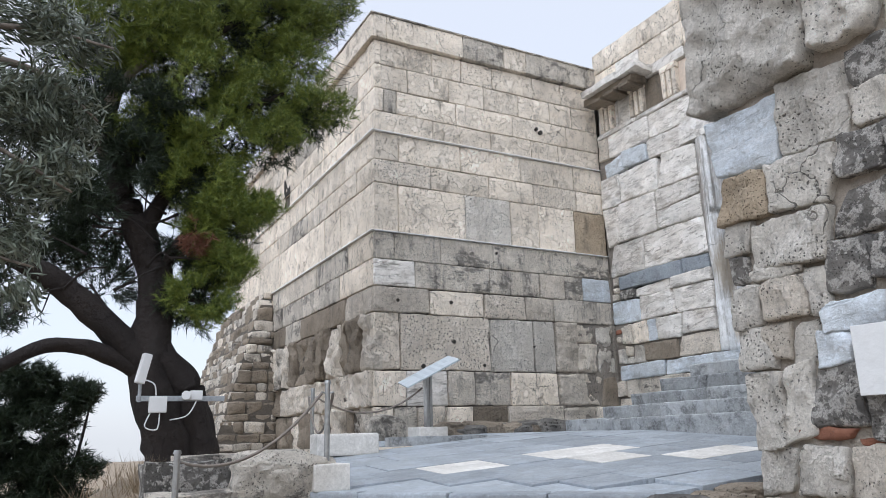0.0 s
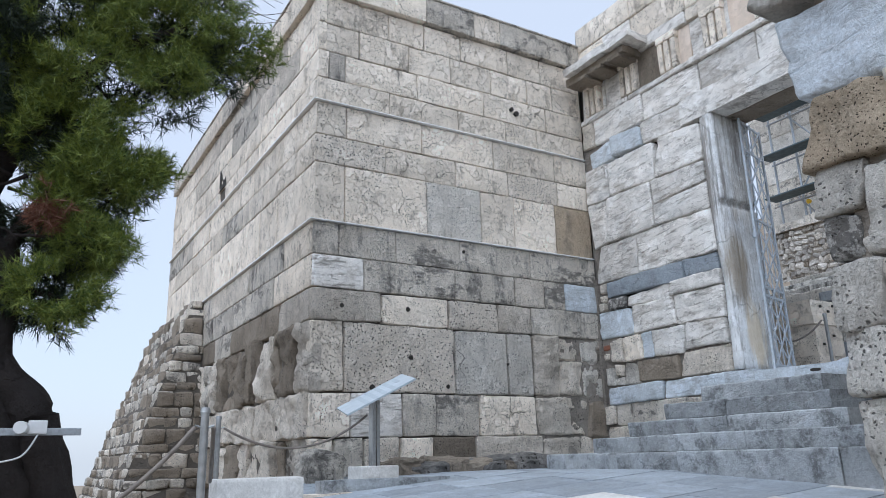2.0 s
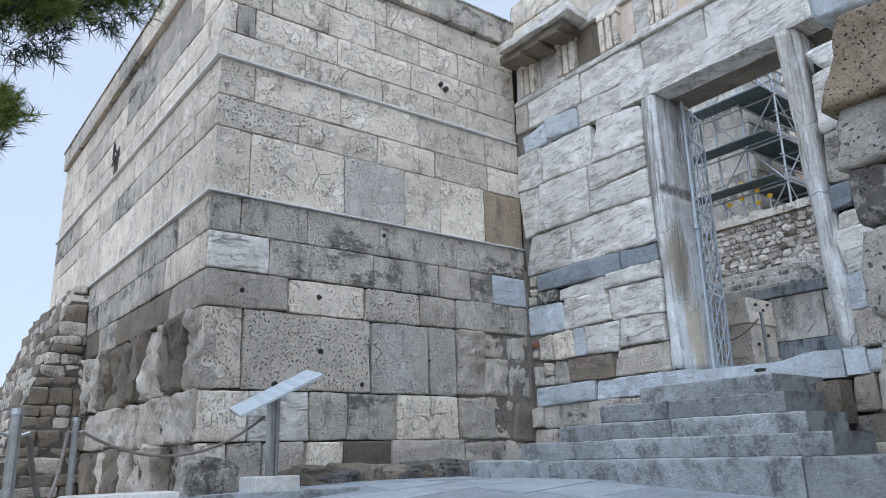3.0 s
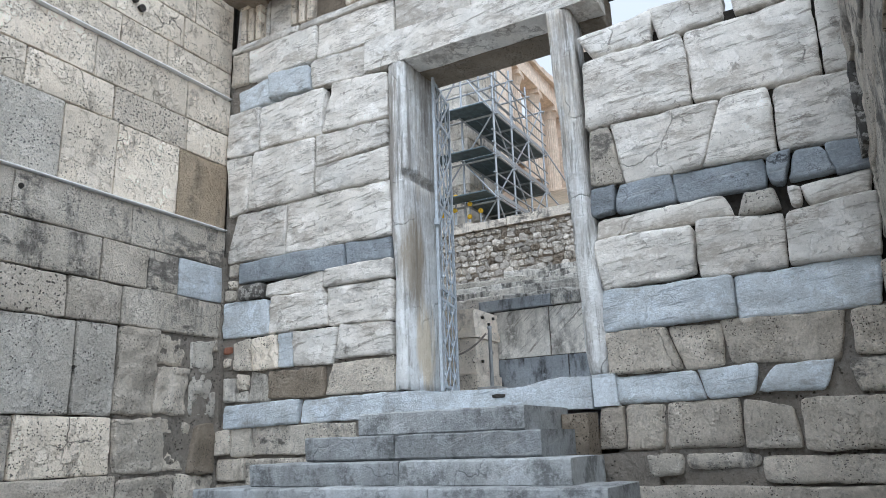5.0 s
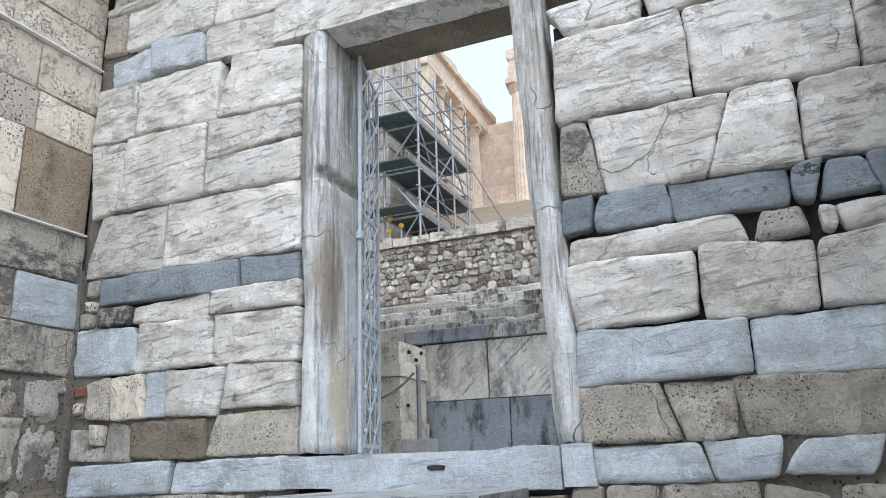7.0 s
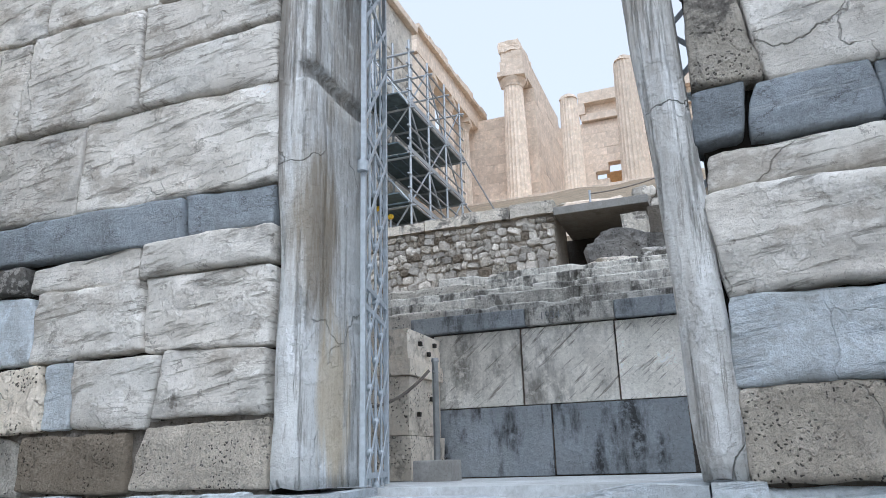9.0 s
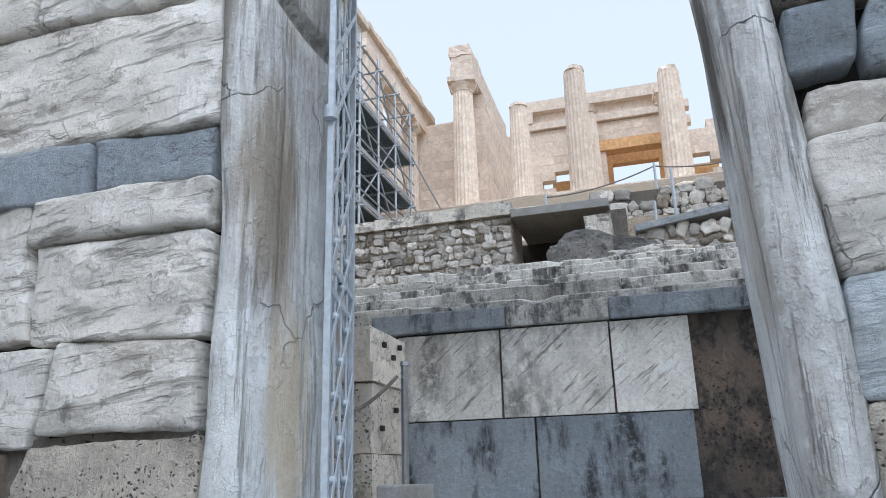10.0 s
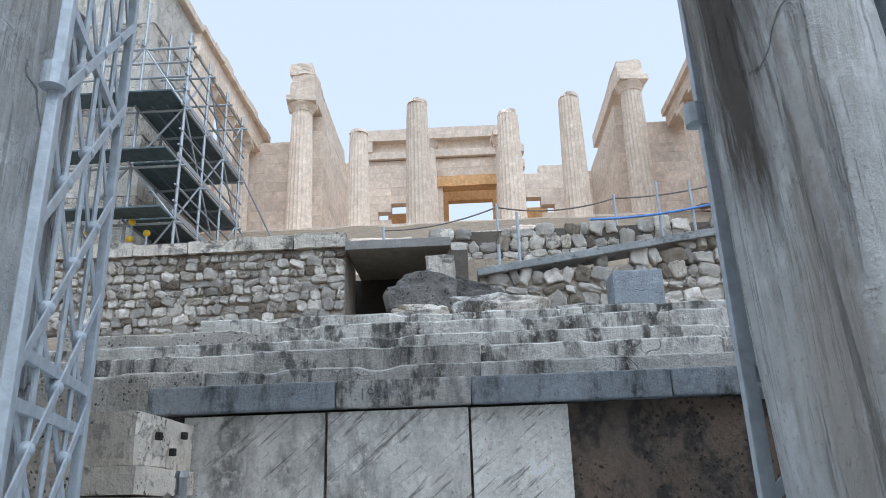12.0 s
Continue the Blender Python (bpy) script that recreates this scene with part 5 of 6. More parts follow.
# ---- information stand ----
stand = thing("information_stand", "steel reading stand with a tilted printed board on a white block", "sign")
solid("base_block", box_data(4.86, 5.32, 9.75, 10.15, 1.50, 1.73, 0.012), PAVE_W, stand)
solid("post", box_data(5.055, 5.105, 9.90, 10.0, 1.72, 2.48, 0.004), STEEL, stand)
solid("post", box_data(5.125, 5.165, 9.92, 9.98, 1.72, 2.50, 0.004), STEEL, stand)
bm = box_data(-0.45, 0.45, -0.27, 0.27, -0.012, 0.012, 0.004)
bm.transform(pose(5.15, 10.0, 2.55, 0, 0, -16) @ pose(0, 0, 0, 13, -27, 0))
board = solid("board", bm, PAPER, stand, "pale printed board")
for k in range(5):
    bm = box_data(0.3 - 0.12 * k - 0.03, 0.3 - 0.12 * k + 0.03, -0.05 if k == 0 else -0.24, 0.24, 0.0125, 0.0135, 0)
    bm.transform(pose(5.15, 10.0, 2.55, 0, 0, -16) @ pose(0, 0, 0, 13, -27, 0))
    solid("text_bar", bm, INK, board)
plinth = box_data(4.3, 5.85, 9.5, 9.74, 1.25, 1.60, 0.02, 0.012, 3, 3)
tagged(solid("plinth_slab", plinth, MATS["S"]), "low dark stone slab before the information stand", "stone slab")
tagged(solid("marble_bench", box_data(3.1, 3.95, 9.1, 9.4, 1.38, 1.66, 0.03, 0.008, 4, 0), PAVE_W), "white marble slab lying as a bench", "bench")
tagged(solid("ledge_slab", box_data(3.0, 4.6, 9.42, 9.9, 1.15, 1.47, 0.03, 0.015, 14, 3), MATS["L"]), "pale stone ledge below the tower", "stone slab")


def rock(name, x, y, z, sx, sy, sz, mat, seed, label, category="rock", group=""):
    return tagged(solid(name, rock_data(x, y, z, sx, sy, sz, seed), mat), label, category, group)


for k in range(9):
    rng = random.Random(90 + k)
    rock("foot_rock", 5.9 + 0.28 * k, 10.8 + rng.uniform(-0.12, 0.1), 1.62, rng.uniform(0.26, 0.42), rng.uniform(0.2, 0.32), rng.uniform(0.12, 0.24), MATS["Z"] if k % 2 else MATS["D"], k, "dark bedrock knob at the foot of the tower", group="rocks at the tower's foot")
rock("foot_rock", 4.75, 10.75, 1.6, 0.3, 0.22, 0.3, MATS["G"], 31, "grey boulder at the tower's corner", group="rocks at the tower's foot")
rock("terrace_stone", 2.02, 7.05, 1.22, 0.46, 0.34, 0.27, MATS["G"], 11, "large rough grey boulder at the terrace edge", group="stones of the terrace edge")
for k, (x0, x1, y0, y1, z0, z1, m) in enumerate(((0.9, 1.75, 7.3, 7.9, 0.9, 1.42, "K"), (0.9, 1.8, 6.75, 7.28, 0.6, 1.16, "G"), (1.82, 2.5, 6.55, 6.72, 0.5, 1.02, "G"), (1.3, 2.3, 7.95, 8.6, 0.9, 1.45, "G"), (0.85, 1.5, 6.3, 6.72, 0.4, 0.98, "S"))):
    tagged(solid("terrace_stone", box_data(x0, x1, y0, y1, z0, z1, 0.03, 0.05, k + 5, 5), MATS[m]), "rough grey stone block of the terrace edge", "stone block", "stones of the terrace edge")

for k in range(9):
    rng = random.Random(140 + k)
    x, y = 4.3 + 0.42 * k, 4.28 + rng.uniform(-0.08, 0.08)
    rock("edge_rock", x, y, floor_z(x, 4.6) - 0.14, rng.uniform(0.24, 0.36), rng.uniform(0.16, 0.24), rng.uniform(0.08, 0.14), MATS["D" if k % 3 else "Z"], k + 60, "dark rough bedrock beside the paving's edge", group="rocks along the paving's edge")

# ---- rubble walls on the slope ----
UNIT = []
for k in range(10):
    rng = random.Random(200 + k)
    UNIT.append(block_mesh(on_wall("x", 0.0), -0.5, 0.5, -0.5, 0.5, RUB if k < 7 else MATS["GPD"[k - 7]], 300 + k, rnd=0.17, worn=0.15, relief=0.12, gap=0.0, cell=0.16, back=0.6, proud=0.0))
    UNIT[-1].name = "stone"


def rubble(wall, x, y0, y1, z_low, z_high, seed, small=0.2, face="x"):
    """Small stones in uneven courses; z_high may be a function of the place along the wall."""
    rng = random.Random(seed)
    z = z_low
    while z < (z_high if not callable(z_high) else max(z_high(y0), z_high(y1))):
        h = rng.uniform(0.6, 1.25) * small
        y = y0
        while y < y1:
            w = rng.uniform(0.6, 1.75) * small
            hh = h * rng.uniform(0.65, 1.35)
            zt = z_high(y + w / 2) if callable(z_high) else z_high
            if z + hh * 0.7 < zt:
                ob = part("stone", rng.choice(UNIT), wall)
                if face == "x":
                    ob.matrix_basis = Matrix.LocRotScale((x + rng.uniform(-0.03, 0.02), min(y + w / 2, y1), z + hh / 2), Euler((rng.uniform(-0.4, 0.4), 0, rng.uniform(-0.1, 0.1))), (0.35, w * 0.95, hh * 0.98))
                else:
                    ob.matrix_basis = Matrix.LocRotScale((min(y + w / 2, y1), x + rng.uniform(-0.02, 0.03), z + hh / 2), Euler((0, rng.uniform(-0.1, 0.1), math.pi / 2)), (0.35, w * 0.96, hh * 0.96))
            y += w
        z += h * 0.98


wr = structure("wall_rubble", box_data(23.56, 25.0, 9.82, 20.0, 6.4, 9.0, 0), PALE, "terrace wall of small rubble stones in pale mortar")
rubble(wr, 23.5, 9.82, 16.6, 6.95, 8.85, 3, 0.215)
rubble(wr, 9.86, 23.6, 24.9, 7.3, 8.85, 4, 0.235, "y")
for y0, y1, z1 in ((9.8, 10.9, 9.08), (10.92, 12.2, 9.05), (12.22, 13.2, 9.0), (13.22, 14.4, 8.98), (14.42, 15.5, 9.05), (15.5, 16.8, 9.0)):
    solid("cap_slab", box_data(23.42, 24.3, y0, y1, 8.84, z1 + 0.1, 0.03, 0.03, y0, 3), MATS["G"], wr)
# the shelter slab over the dark recess
structure("roof_shelter", box_data(23.3, 26.5, 7.55, 9.78, 8.72, 8.92, 0.015), CONCRETE, "flat concrete slab roofing a recess in the slope", "roof")
# the shade under the slab is put into this wall's near-black colour
structure("wall_recess", box_data(25.6, 25.9, 7.3, 9.95, 6.3, 8.72, 0), DARK, "back wall of the recess, blackened for its deep shade")
structure("wall_recess_side", box_data(23.56, 25.6, 7.2, 7.62, 6.4, 8.7, 0), MORTAR, "rough side wall of the recess")
wl2 = structure("wall_sloping_coping", box_data(22.06, 22.7, 1.0, 7.0, 6.2, 7.6, 0), PALE, "rubble wall under a sloping stone coping")
rubble(wl2, 22.0, 1.2, 7.0, 6.7, lambda y: 7.62 + (7.0 - y) * 0.135, 9, 0.27)
bm = box_data(21.9, 22.5, -0.35, 6.6, -0.06, 0.09, 0.02, 0.01, 3)
bm.transform(Matrix.Translation((0, 0.5, 8.55)) @ Matrix.Rotation(-0.134, 4, "X"))
structure("trim_sloping_coping", bm, MATS["S"], "sloping grey stone coping along the rubble wall", "coping")
wr3 = structure("wall_rubble_upper", box_data(26.06, 27.0, 0.5, 7.9, 8.0, 10.0, 0), MORTAR, "upper terrace wall of squared rubble")
rubble(wr3, 26.0, 0.5, 7.9, 8.9, 10.1, 15, 0.3)
tagged(solid("marble_block", box_data(19.8, 20.4, 4.2, 4.98, 6.3, 6.97, 0.03, 0.01, 3, 0), MATS["B"]), "pale blue-white squared marble block on the slope", "stone block")
rock("boulder", 20.2, 7.9, 6.65, 0.5, 0.62, 0.42, MATS["Z"], 2, "dark pitted conglomerate boulder on the stair", group="boulders before the recess")
rock("boulder", 20.4, 7.15, 6.6, 0.5, 0.5, 0.4, MATS["Z"], 5, "dark pitted conglomerate boulder on the stair", group="boulders before the recess")
tagged(solid("marble_block", box_data(21.0, 21.5, 7.45, 7.95, 6.8, 7.75, 0.05, 0.05, 8, 3), MATS["G"]), "upright grey stone block beside the boulders", "stone block")
rng = random.Random(33)
for k in range(26):
    x, y = rng.uniform(15.9, 22.5), rng.uniform(3.5, 10.5)
    s = rng.uniform(0.12, 0.32)
    rock("scattered_stone", x, y, ground_z(x, y) + s * 0.2, s * 1.4, s * 1.6, s * 0.7, MATS["C"] if k % 2 else MATS["G"], k + 40, "weathered grey stone lying on the slope", group="stones scattered on the slope")
rng = random.Random(34)
for k in range(16):
    y, x = rng.uniform(-1, 20), rng.uniform(27, 36)
    rock("scattered_stone", x, y, ground_z(x, y), rng.uniform(0.4, 0.9), rng.uniform(0.5, 1.2), rng.uniform(0.25, 0.5), MATS["G"] if k % 2 else MATS["T"], k + 80, "weathered grey stone lying on the slope", group="stones scattered on the slope")


def rail_post(x, y, z, tall):
    return tagged(rod("rail_post", (x, y, z - 0.3), (x, y, z + tall), 0.035, GALV), "slim pale metal post along the upper path", "post", "rail posts of the upper path")


for x, y, z, tall in ((26.2, 6.4, 9.9, 0.9), (26.2, 3.4, 10.0, 0.9), (26.2, 9.3, 9.0, 1.3), (22.3, 6.2, 7.8, 1.2), (25.5, 2.5, 9.6, 1.3), (25.5, 1.7, 9.6, 1.3), (25.5, 0.3, 9.8, 1.3), (22.2, 6.6, 7.7, 0.6)):
    rail_post(x, y, z, tall)
hose = surface("blue_plastic", (0.12, 0.25, 0.62), 0.5)
v, f = tube_data(sag((25.4, 4.2, 9.95), (25.4, 0.6, 10.35), 0.12), 0.03, 6)
tagged(part("hose", mesh("hose", v, f, hose, True)), "blue plastic hose along the upper path", "hose")
rope(sag((26.2, 9.3, 10.2), (26.2, 6.4, 10.7), 0.15), "rope along the upper path", 0.02)
rope(sag((26.2, 6.4, 10.7), (26.2, 3.4, 10.8), 0.2), "rope along the upper path", 0.02)
rope(sag((26.2, 3.4, 10.8), (25.5, -0.5, 11.2), 0.2), "rope along the upper path", 0.02)

# ---- pedestal and scaffold ----
ped = thing("monument_pedestal", "tall pale marble pedestal wrapped in scaffolding", "pedestal")
z = 8.5
for k in range(12):
    h = 1.02
    solid("course", box_data(28.6, 31.9, 17.0 + (0.03 if k % 2 else 0), 20.6, z, z + h - 0.012, 0.03, 0.012, k), MATS["E"] if k % 3 else MATS["G"], ped)
    z += h
solid("top_moulding", box_data(28.4, 32.1, 16.8, 20.8, z, z + 0.35, 0.05), MATS["T"], ped)

scaf = thing("scaffold", "steel tube scaffold with dark decks round the pedestal", "scaffold")
SX, SY, SZ = (27.5, 29.2, 30.95, 32.7), (15.3, 16.7), (9.4, 11.3, 13.05, 14.85, 17.0)
for x in SX:
    for y in SY:
        rod("pole", (x, y, 8.6), (x, y, 17.4 if y < 16 else 18.6), 0.045, GALV, scaf)
    for z in SZ[1:]:
        rod("ledger", (x, 15.1, z - 0.1), (x, 19.0 if x < 28 else 16.9, z - 0.1), 0.04, GALV, scaf)
for y in (17.9, 18.9):
    rod("pole", (27.5, y, 8.6), (27.5, y, 18.2), 0.045, GALV, scaf)
for z in SZ:
    for y in SY:
        rod("ledger", (27.3, y, z), (33.1, y, z), 0.04, GALV, scaf)
for z in (15.4, 15.9, 16.4):
    rod("rail", (27.3, 15.3, z), (33.1, 15.3, z), 0.035, GALV, scaf)
    rod("rail", (27.5, 15.2, z), (27.5, 19.0, z), 0.035, GALV, scaf)
for z in (13.55, 14.05, 11.8, 12.3):
    rod("rail", (27.3, 15.3, z), (33.1, 15.3, z), 0.035, GALV, scaf)
for z in (11.3, 13.05, 14.85):
    for k in range(3):
        solid("deck", box_data(27.4 + 0.1 * (z < 14), 33.0, 15.35 + 0.46 * k, 15.78 + 0.46 * k, z + 0.03, z + 0.08, 0.008), DECK, scaf)
    solid("deck", box_data(26.6, 27.38, 15.35, 19.0, z + 0.03, z + 0.08, 0.008), DECK, scaf)
    solid("toe_board", box_data(27.3, 33.0, 15.28, 15.31, z + 0.09, z + 0.25, 0.004), GALV, scaf)
for i in range(3):
    for j in range(4):
        a, b = (SX[i], SX[i + 1]) if (i + j) % 2 else (SX[i + 1], SX[i])
        rod("brace", (a, 15.32, SZ[j]), (b, 15.32, SZ[j + 1]), 0.032, GALV, scaf)
for j in range(4):
    a, b = (15.3, 16.7) if j % 2 else (16.7, 15.3)
    rod("brace", (27.5, a, SZ[j]), (27.5, b, SZ[j + 1]), 0.032, GALV, scaf)
    rod("brace", (27.5, 33.4 - a, SZ[j]), (27.5, 33.4 - b, SZ[j + 1]), 0.032, GALV, scaf)
rod("stay", (32.7, 15.3, 15.2), (35.2, 13.9, 11.8), 0.035, GALV, scaf)
rod("stay", (32.7, 15.3, 13.1), (34.4, 14.2, 11.3), 0.035, GALV, scaf)
rod("stay", (32.7, 15.3, 12.0), (36.0, 13.8, 12.4), 0.035, GALV, scaf)


def ball(x, y, z, r):
    bm = bmesh.new()
    bmesh.ops.create_uvsphere(bm, u_segments=12, v_segments=8, radius=r)
    bm.transform(Matrix.Translation((x, y, z)))
    return bm


for y, z in ((17.0, 11.6), (17.05, 11.05), (16.4, 11.2), (16.42, 10.7), (15.95, 10.85), (17.6, 10.95)):
    solid("cap_ball", ball(27.3, y, z, 0.1), YELLOW, scaf, "yellow plastic cap", True)
    rod("prop", (27.3, y, 8.6), (27.3, y, z), 0.03, GALV, scaf)

# ---- the temple gateway on the hill ----


def column_data(r0, r1, tall, flutes=20):
    verts, faces = [], []
    n, rings = flutes * 4, 7
    for j in range(rings + 1):
        f = j / rings
        r = r0 + (r1 - r0) * f + 0.02 * math.sin(f * math.pi) * r0
        for k in range(n):
            a = 2 * math.pi * k / n
            g = abs(math.sin(flutes * a / 2))
            rr = r * (1 - 0.075 * (g ** 0.7)) * (1 + 0.012 * noise.noise(Vector((math.cos(a) * 2, math.sin(a) * 2, f * 9))))
            verts.append((rr * math.cos(a), rr * math.sin(a), tall * f))
    for j in range(rings):
        for k in range(n):
            a, b = j * n + k, j * n + (k + 1) % n
            faces.append((a, b, b + n, a + n))
    faces.append(tuple(range(rings * n, rings * n + n)))
    return verts, faces


def column(parent, x, y, z, tall, r, capital):
    v, f = column_data(r, r * 0.8, tall)
    c = part("column", mesh("column", v, f, MATS["T"]), parent)
    c.matrix_basis = pose(x, y, z, 0, 0, 7)
    if capital:
        cv, cf = tube_data([(0, 0, tall), (0, 0, tall + 0.12), (0, 0, tall + 0.42), (0, 0, tall + 0.5)], [r * 0.82, r * 0.86, r * 1.1, r * 1.12], 28)
        part("capital", mesh("capital", cv, cf, MATS["T"]), c)
        solid("abacus", box_data(-r * 1.14, r * 1.14, -r * 1.14, r * 1.14, tall + 0.5, tall + 0.85, 0.02, 0.02, y), MATS["T"], c)
    else:
        cv, cf = tube_data([(0, 0, tall - 0.01), (0, 0, tall + 0.22), (0, 0, tall + 0.34)], [r * 0.8, r * 0.72, r * 0.4], 20, 0.3)
        part("broken_top", mesh("broken_top", cv, cf, MATS["T"]), c)
    return c


temple = thing("temple_gateway", "ruined marble temple gateway with fluted columns on the hill", "temple")
ZT = 18.0
for y, top, capd in ((16.6, 26.6, True), (13.2, 24.2, False), (9.73, 25.95, False), (4.40, 24.95, False), (0.75, 25.85, False), (-2.95, 26.9, True)):
    column(temple, 47.3, y, ZT, top - ZT - (0.85 if capd else 0.0), 0.76 if y != 13.2 else 0.66, capd)
solid("stylobate", box_data(46.0, 62.0, -6.0, 20.0, 17.2, 18.0, 0.03), MATS["T"], temple)


def masonry(parent, axis, at, u0, u1, z0, z1, step, seed, skip=None, tops=None):
    """A wall of large squared blocks; skip: an opening (u0, u1, z0, z1)."""
    rng = random.Random(seed)
    z, row = z0, 0
    while z < z1 - 0.05:
        u = u0 + (0.0 if row % 2 else -step * 0.5)
        while u < u1:
            a, b = max(u, u0), min(u + step, u1)
            zt = min(z + 0.62, z1)
            top = tops(0.5 * (a + b)) if tops else z1
            if b - a > 0.1 and zt <= top + 0.2 and not (skip and a < skip[1] - 0.05 and b > skip[0] + 0.05 and z < skip[3] - 0.05 and zt > skip[2] + 0.05):
                d = rng.uniform(-0.012, 0.012)
                x = (at + d, at + 0.8 + d, a + 0.002, b - 0.002) if axis == "x" else (a + 0.002, b - 0.002, at + d, at + 0.8 + d)
                solid("block", box_data(*x, z + 0.002, zt - 0.002, 0.008), MATS["T"], parent)
            u += step
        z += 0.62
        row += 1


east = part("wall_east", mesh("wall_east", [], [], MATS["T"]), temple)
DOOR = (4.75, 8.65, 18.0, 25.6)
masonry(east, "x", 58.0, -6.0, DOOR[0], 18.0, 30.0, 1.9, 1, (1.9, 3.1, 22.2, 23.9), lambda u: 26.2 + 0.4 * math.sin(u * 2.1) if u < 3.4 else 28.6)
masonry(east, "x", 58.0, DOOR[1], 17.5, 18.0, 27.6, 1.9, 2, (10.7, 12.0, 22.0, 23.9))
masonry(east, "x", 58.0, DOOR[0], DOOR[1], 25.6, 27.6, 1.95, 3)
# orange lintel: the sun's glow inside the doorway is painted on
solid("door_lintel", box_data(57.8, 58.9, 3.9, 9.5, 25.3, 26.1, 0.03, 0.02, 2, 2), MATS["H"], temple)
# the beams and coffers behind the front
solid("architrave", box_data(57.6, 58.9, 4.3, 14.2, 29.1, 30.0, 0.03, 0.02, 3, 2), MATS["T"], temple)
solid("beam", box_data(57.7, 58.7, 4.4, 14.1, 27.65, 28.2, 0.03), MATS["T"], temple)
solid("backing", box_data(58.2, 58.7, 4.5, 14.0, 28.2, 29.1, 0), MATS["T"], temple)
for y in (4.6, 9.4, 14.0):
    solid("bracket", box_data(57.6, 58.6, y - 0.25, y + 0.25, 28.2, 29.1, 0.02), MATS["T"], temple)
# an inner wall added to carry the painted orange sun glow
inner = part("wall_inner", mesh("wall_inner", [], [], MATS["H"]), temple)
for y0, y1, z0, z1 in ((3.4, 4.95, 18.0, 27.0), (8.35, 9.9, 18.0, 27.0), (4.95, 8.35, 25.45, 27.2), (9.9, 13.0, 18.0, 24.6), (0.8, 3.4, 18.0, 24.6)):
    solid("block", box_data(61.0, 61.7, y0, y1, z0, z1, 0.03, 0.01, y0), MATS["H"], inner)
column(temple, 56.0, 9.6, 20.0, 7.4, 0.7, True)
column(temple, 56.0, 4.2, 20.0, 7.4, 0.7, True)
# side walls and the entablature over the end columns
north = part("wall_north", mesh("wall_north", [], [], MATS["T"]), temple)
masonry(north, "y", 15.6, 48.8, 58.0, 18.0, 26.4, 1.9, 4)
south = part("wall_south", mesh("wall_south", [], [], MATS["T"]), temple)
masonry(south, "y", -3.0, 48.8, 58.0, 18.0, 26.2, 1.9, 5)
for y, x1, z in ((16.5, 58.0, 26.6), (-2.9, 56.0, 26.9)):
    solid("architrave", box_data(46.7, x1, y - 0.74, y + 0.74, z, z + 0.9, 0.03, 0.03, y, 3), MATS["T"], temple)
    solid("frieze", box_data(46.8, x1 - 0.5, y - 0.68, y + 0.68, z + 0.9, z + (1.7 if y > 0 else 1.1), 0.03, 0.09, y + 2, 4), MATS["T"], temple)
solid("frieze_stub", box_data(46.75, 50.0, 15.95, 17.3, 28.2, 28.9, 0.03, 0.09, 6, 5), MATS["T"], temple)

wing = thing("temple_wing", "ruined marble wing with a colonnade and entablature", "temple")
for x in (41.0, 44.0, 47.0):
    column(wing, x, 20.0, 18.0, 5.2, 0.5, True)
solid("corner_pier", box_data(38.4, 39.5, 19.4, 20.6, 16.0, 24.0, 0.03), MATS["T"], wing)
solid("architrave", box_data(38.2, 50.0, 19.4, 20.6, 24.05, 24.75, 0.03, 0.02, 4, 3), MATS["T"], wing)
solid("frieze", box_data(38.3, 50.0, 19.45, 20.6, 24.76, 25.35, 0.03, 0.03, 5, 3), MATS["T"], wing)
for k in range(8):
    solid("cornice_block", box_data(38.1 + 1.5 * k, 39.5 + 1.5 * k, 19.2, 20.8, 25.36, 25.62 + 0.12 * (k % 3), 0.03, 0.05, k, 2), MATS["T"], wing)
wback = part("wall_back", mesh("wall_back", [], [], MATS["T"]), wing)
masonry(wback, "y", 23.0, 38.4, 50.0, 16.5, 24.0, 1.8, 7)
wend = part("wall_end", mesh("wall_end", [], [], MATS["T"]), wing)
masonry(wend, "x", 48.5, 17.4, 23.0, 17.0, 24.6, 1.6, 8)

wing2 = thing("temple_wing", "ruined marble wing with a colonnade on the hill's south side", "temple")
for x in (40.5, 43.0, 45.5):
    column(wing2, x, -5.6, 18.0, 5.2, 0.5, True)
solid("architrave", box_data(37.5, 48.0, -6.2, -5.0, 24.05, 24.8, 0.03, 0.02, 9, 3), MATS["T"], wing2)
solid("cornice", box_data(37.3, 48.0, -6.4, -4.8, 24.81, 25.2, 0.03, 0.05, 10, 3), MATS["T"], wing2)
w2b = part("wall_back", mesh("wall_back", [], [], MATS["T"]), wing2)
masonry(w2b, "y", -9.0, 37.5, 48.0, 16.5, 24.0, 1.8, 11)
w2e = part("wall_end", mesh("wall_end", [], [], MATS["T"]), wing2)
masonry(w2e, "x", 48.2, -8.5, -3.6, 17.0, 24.6, 1.6, 12)


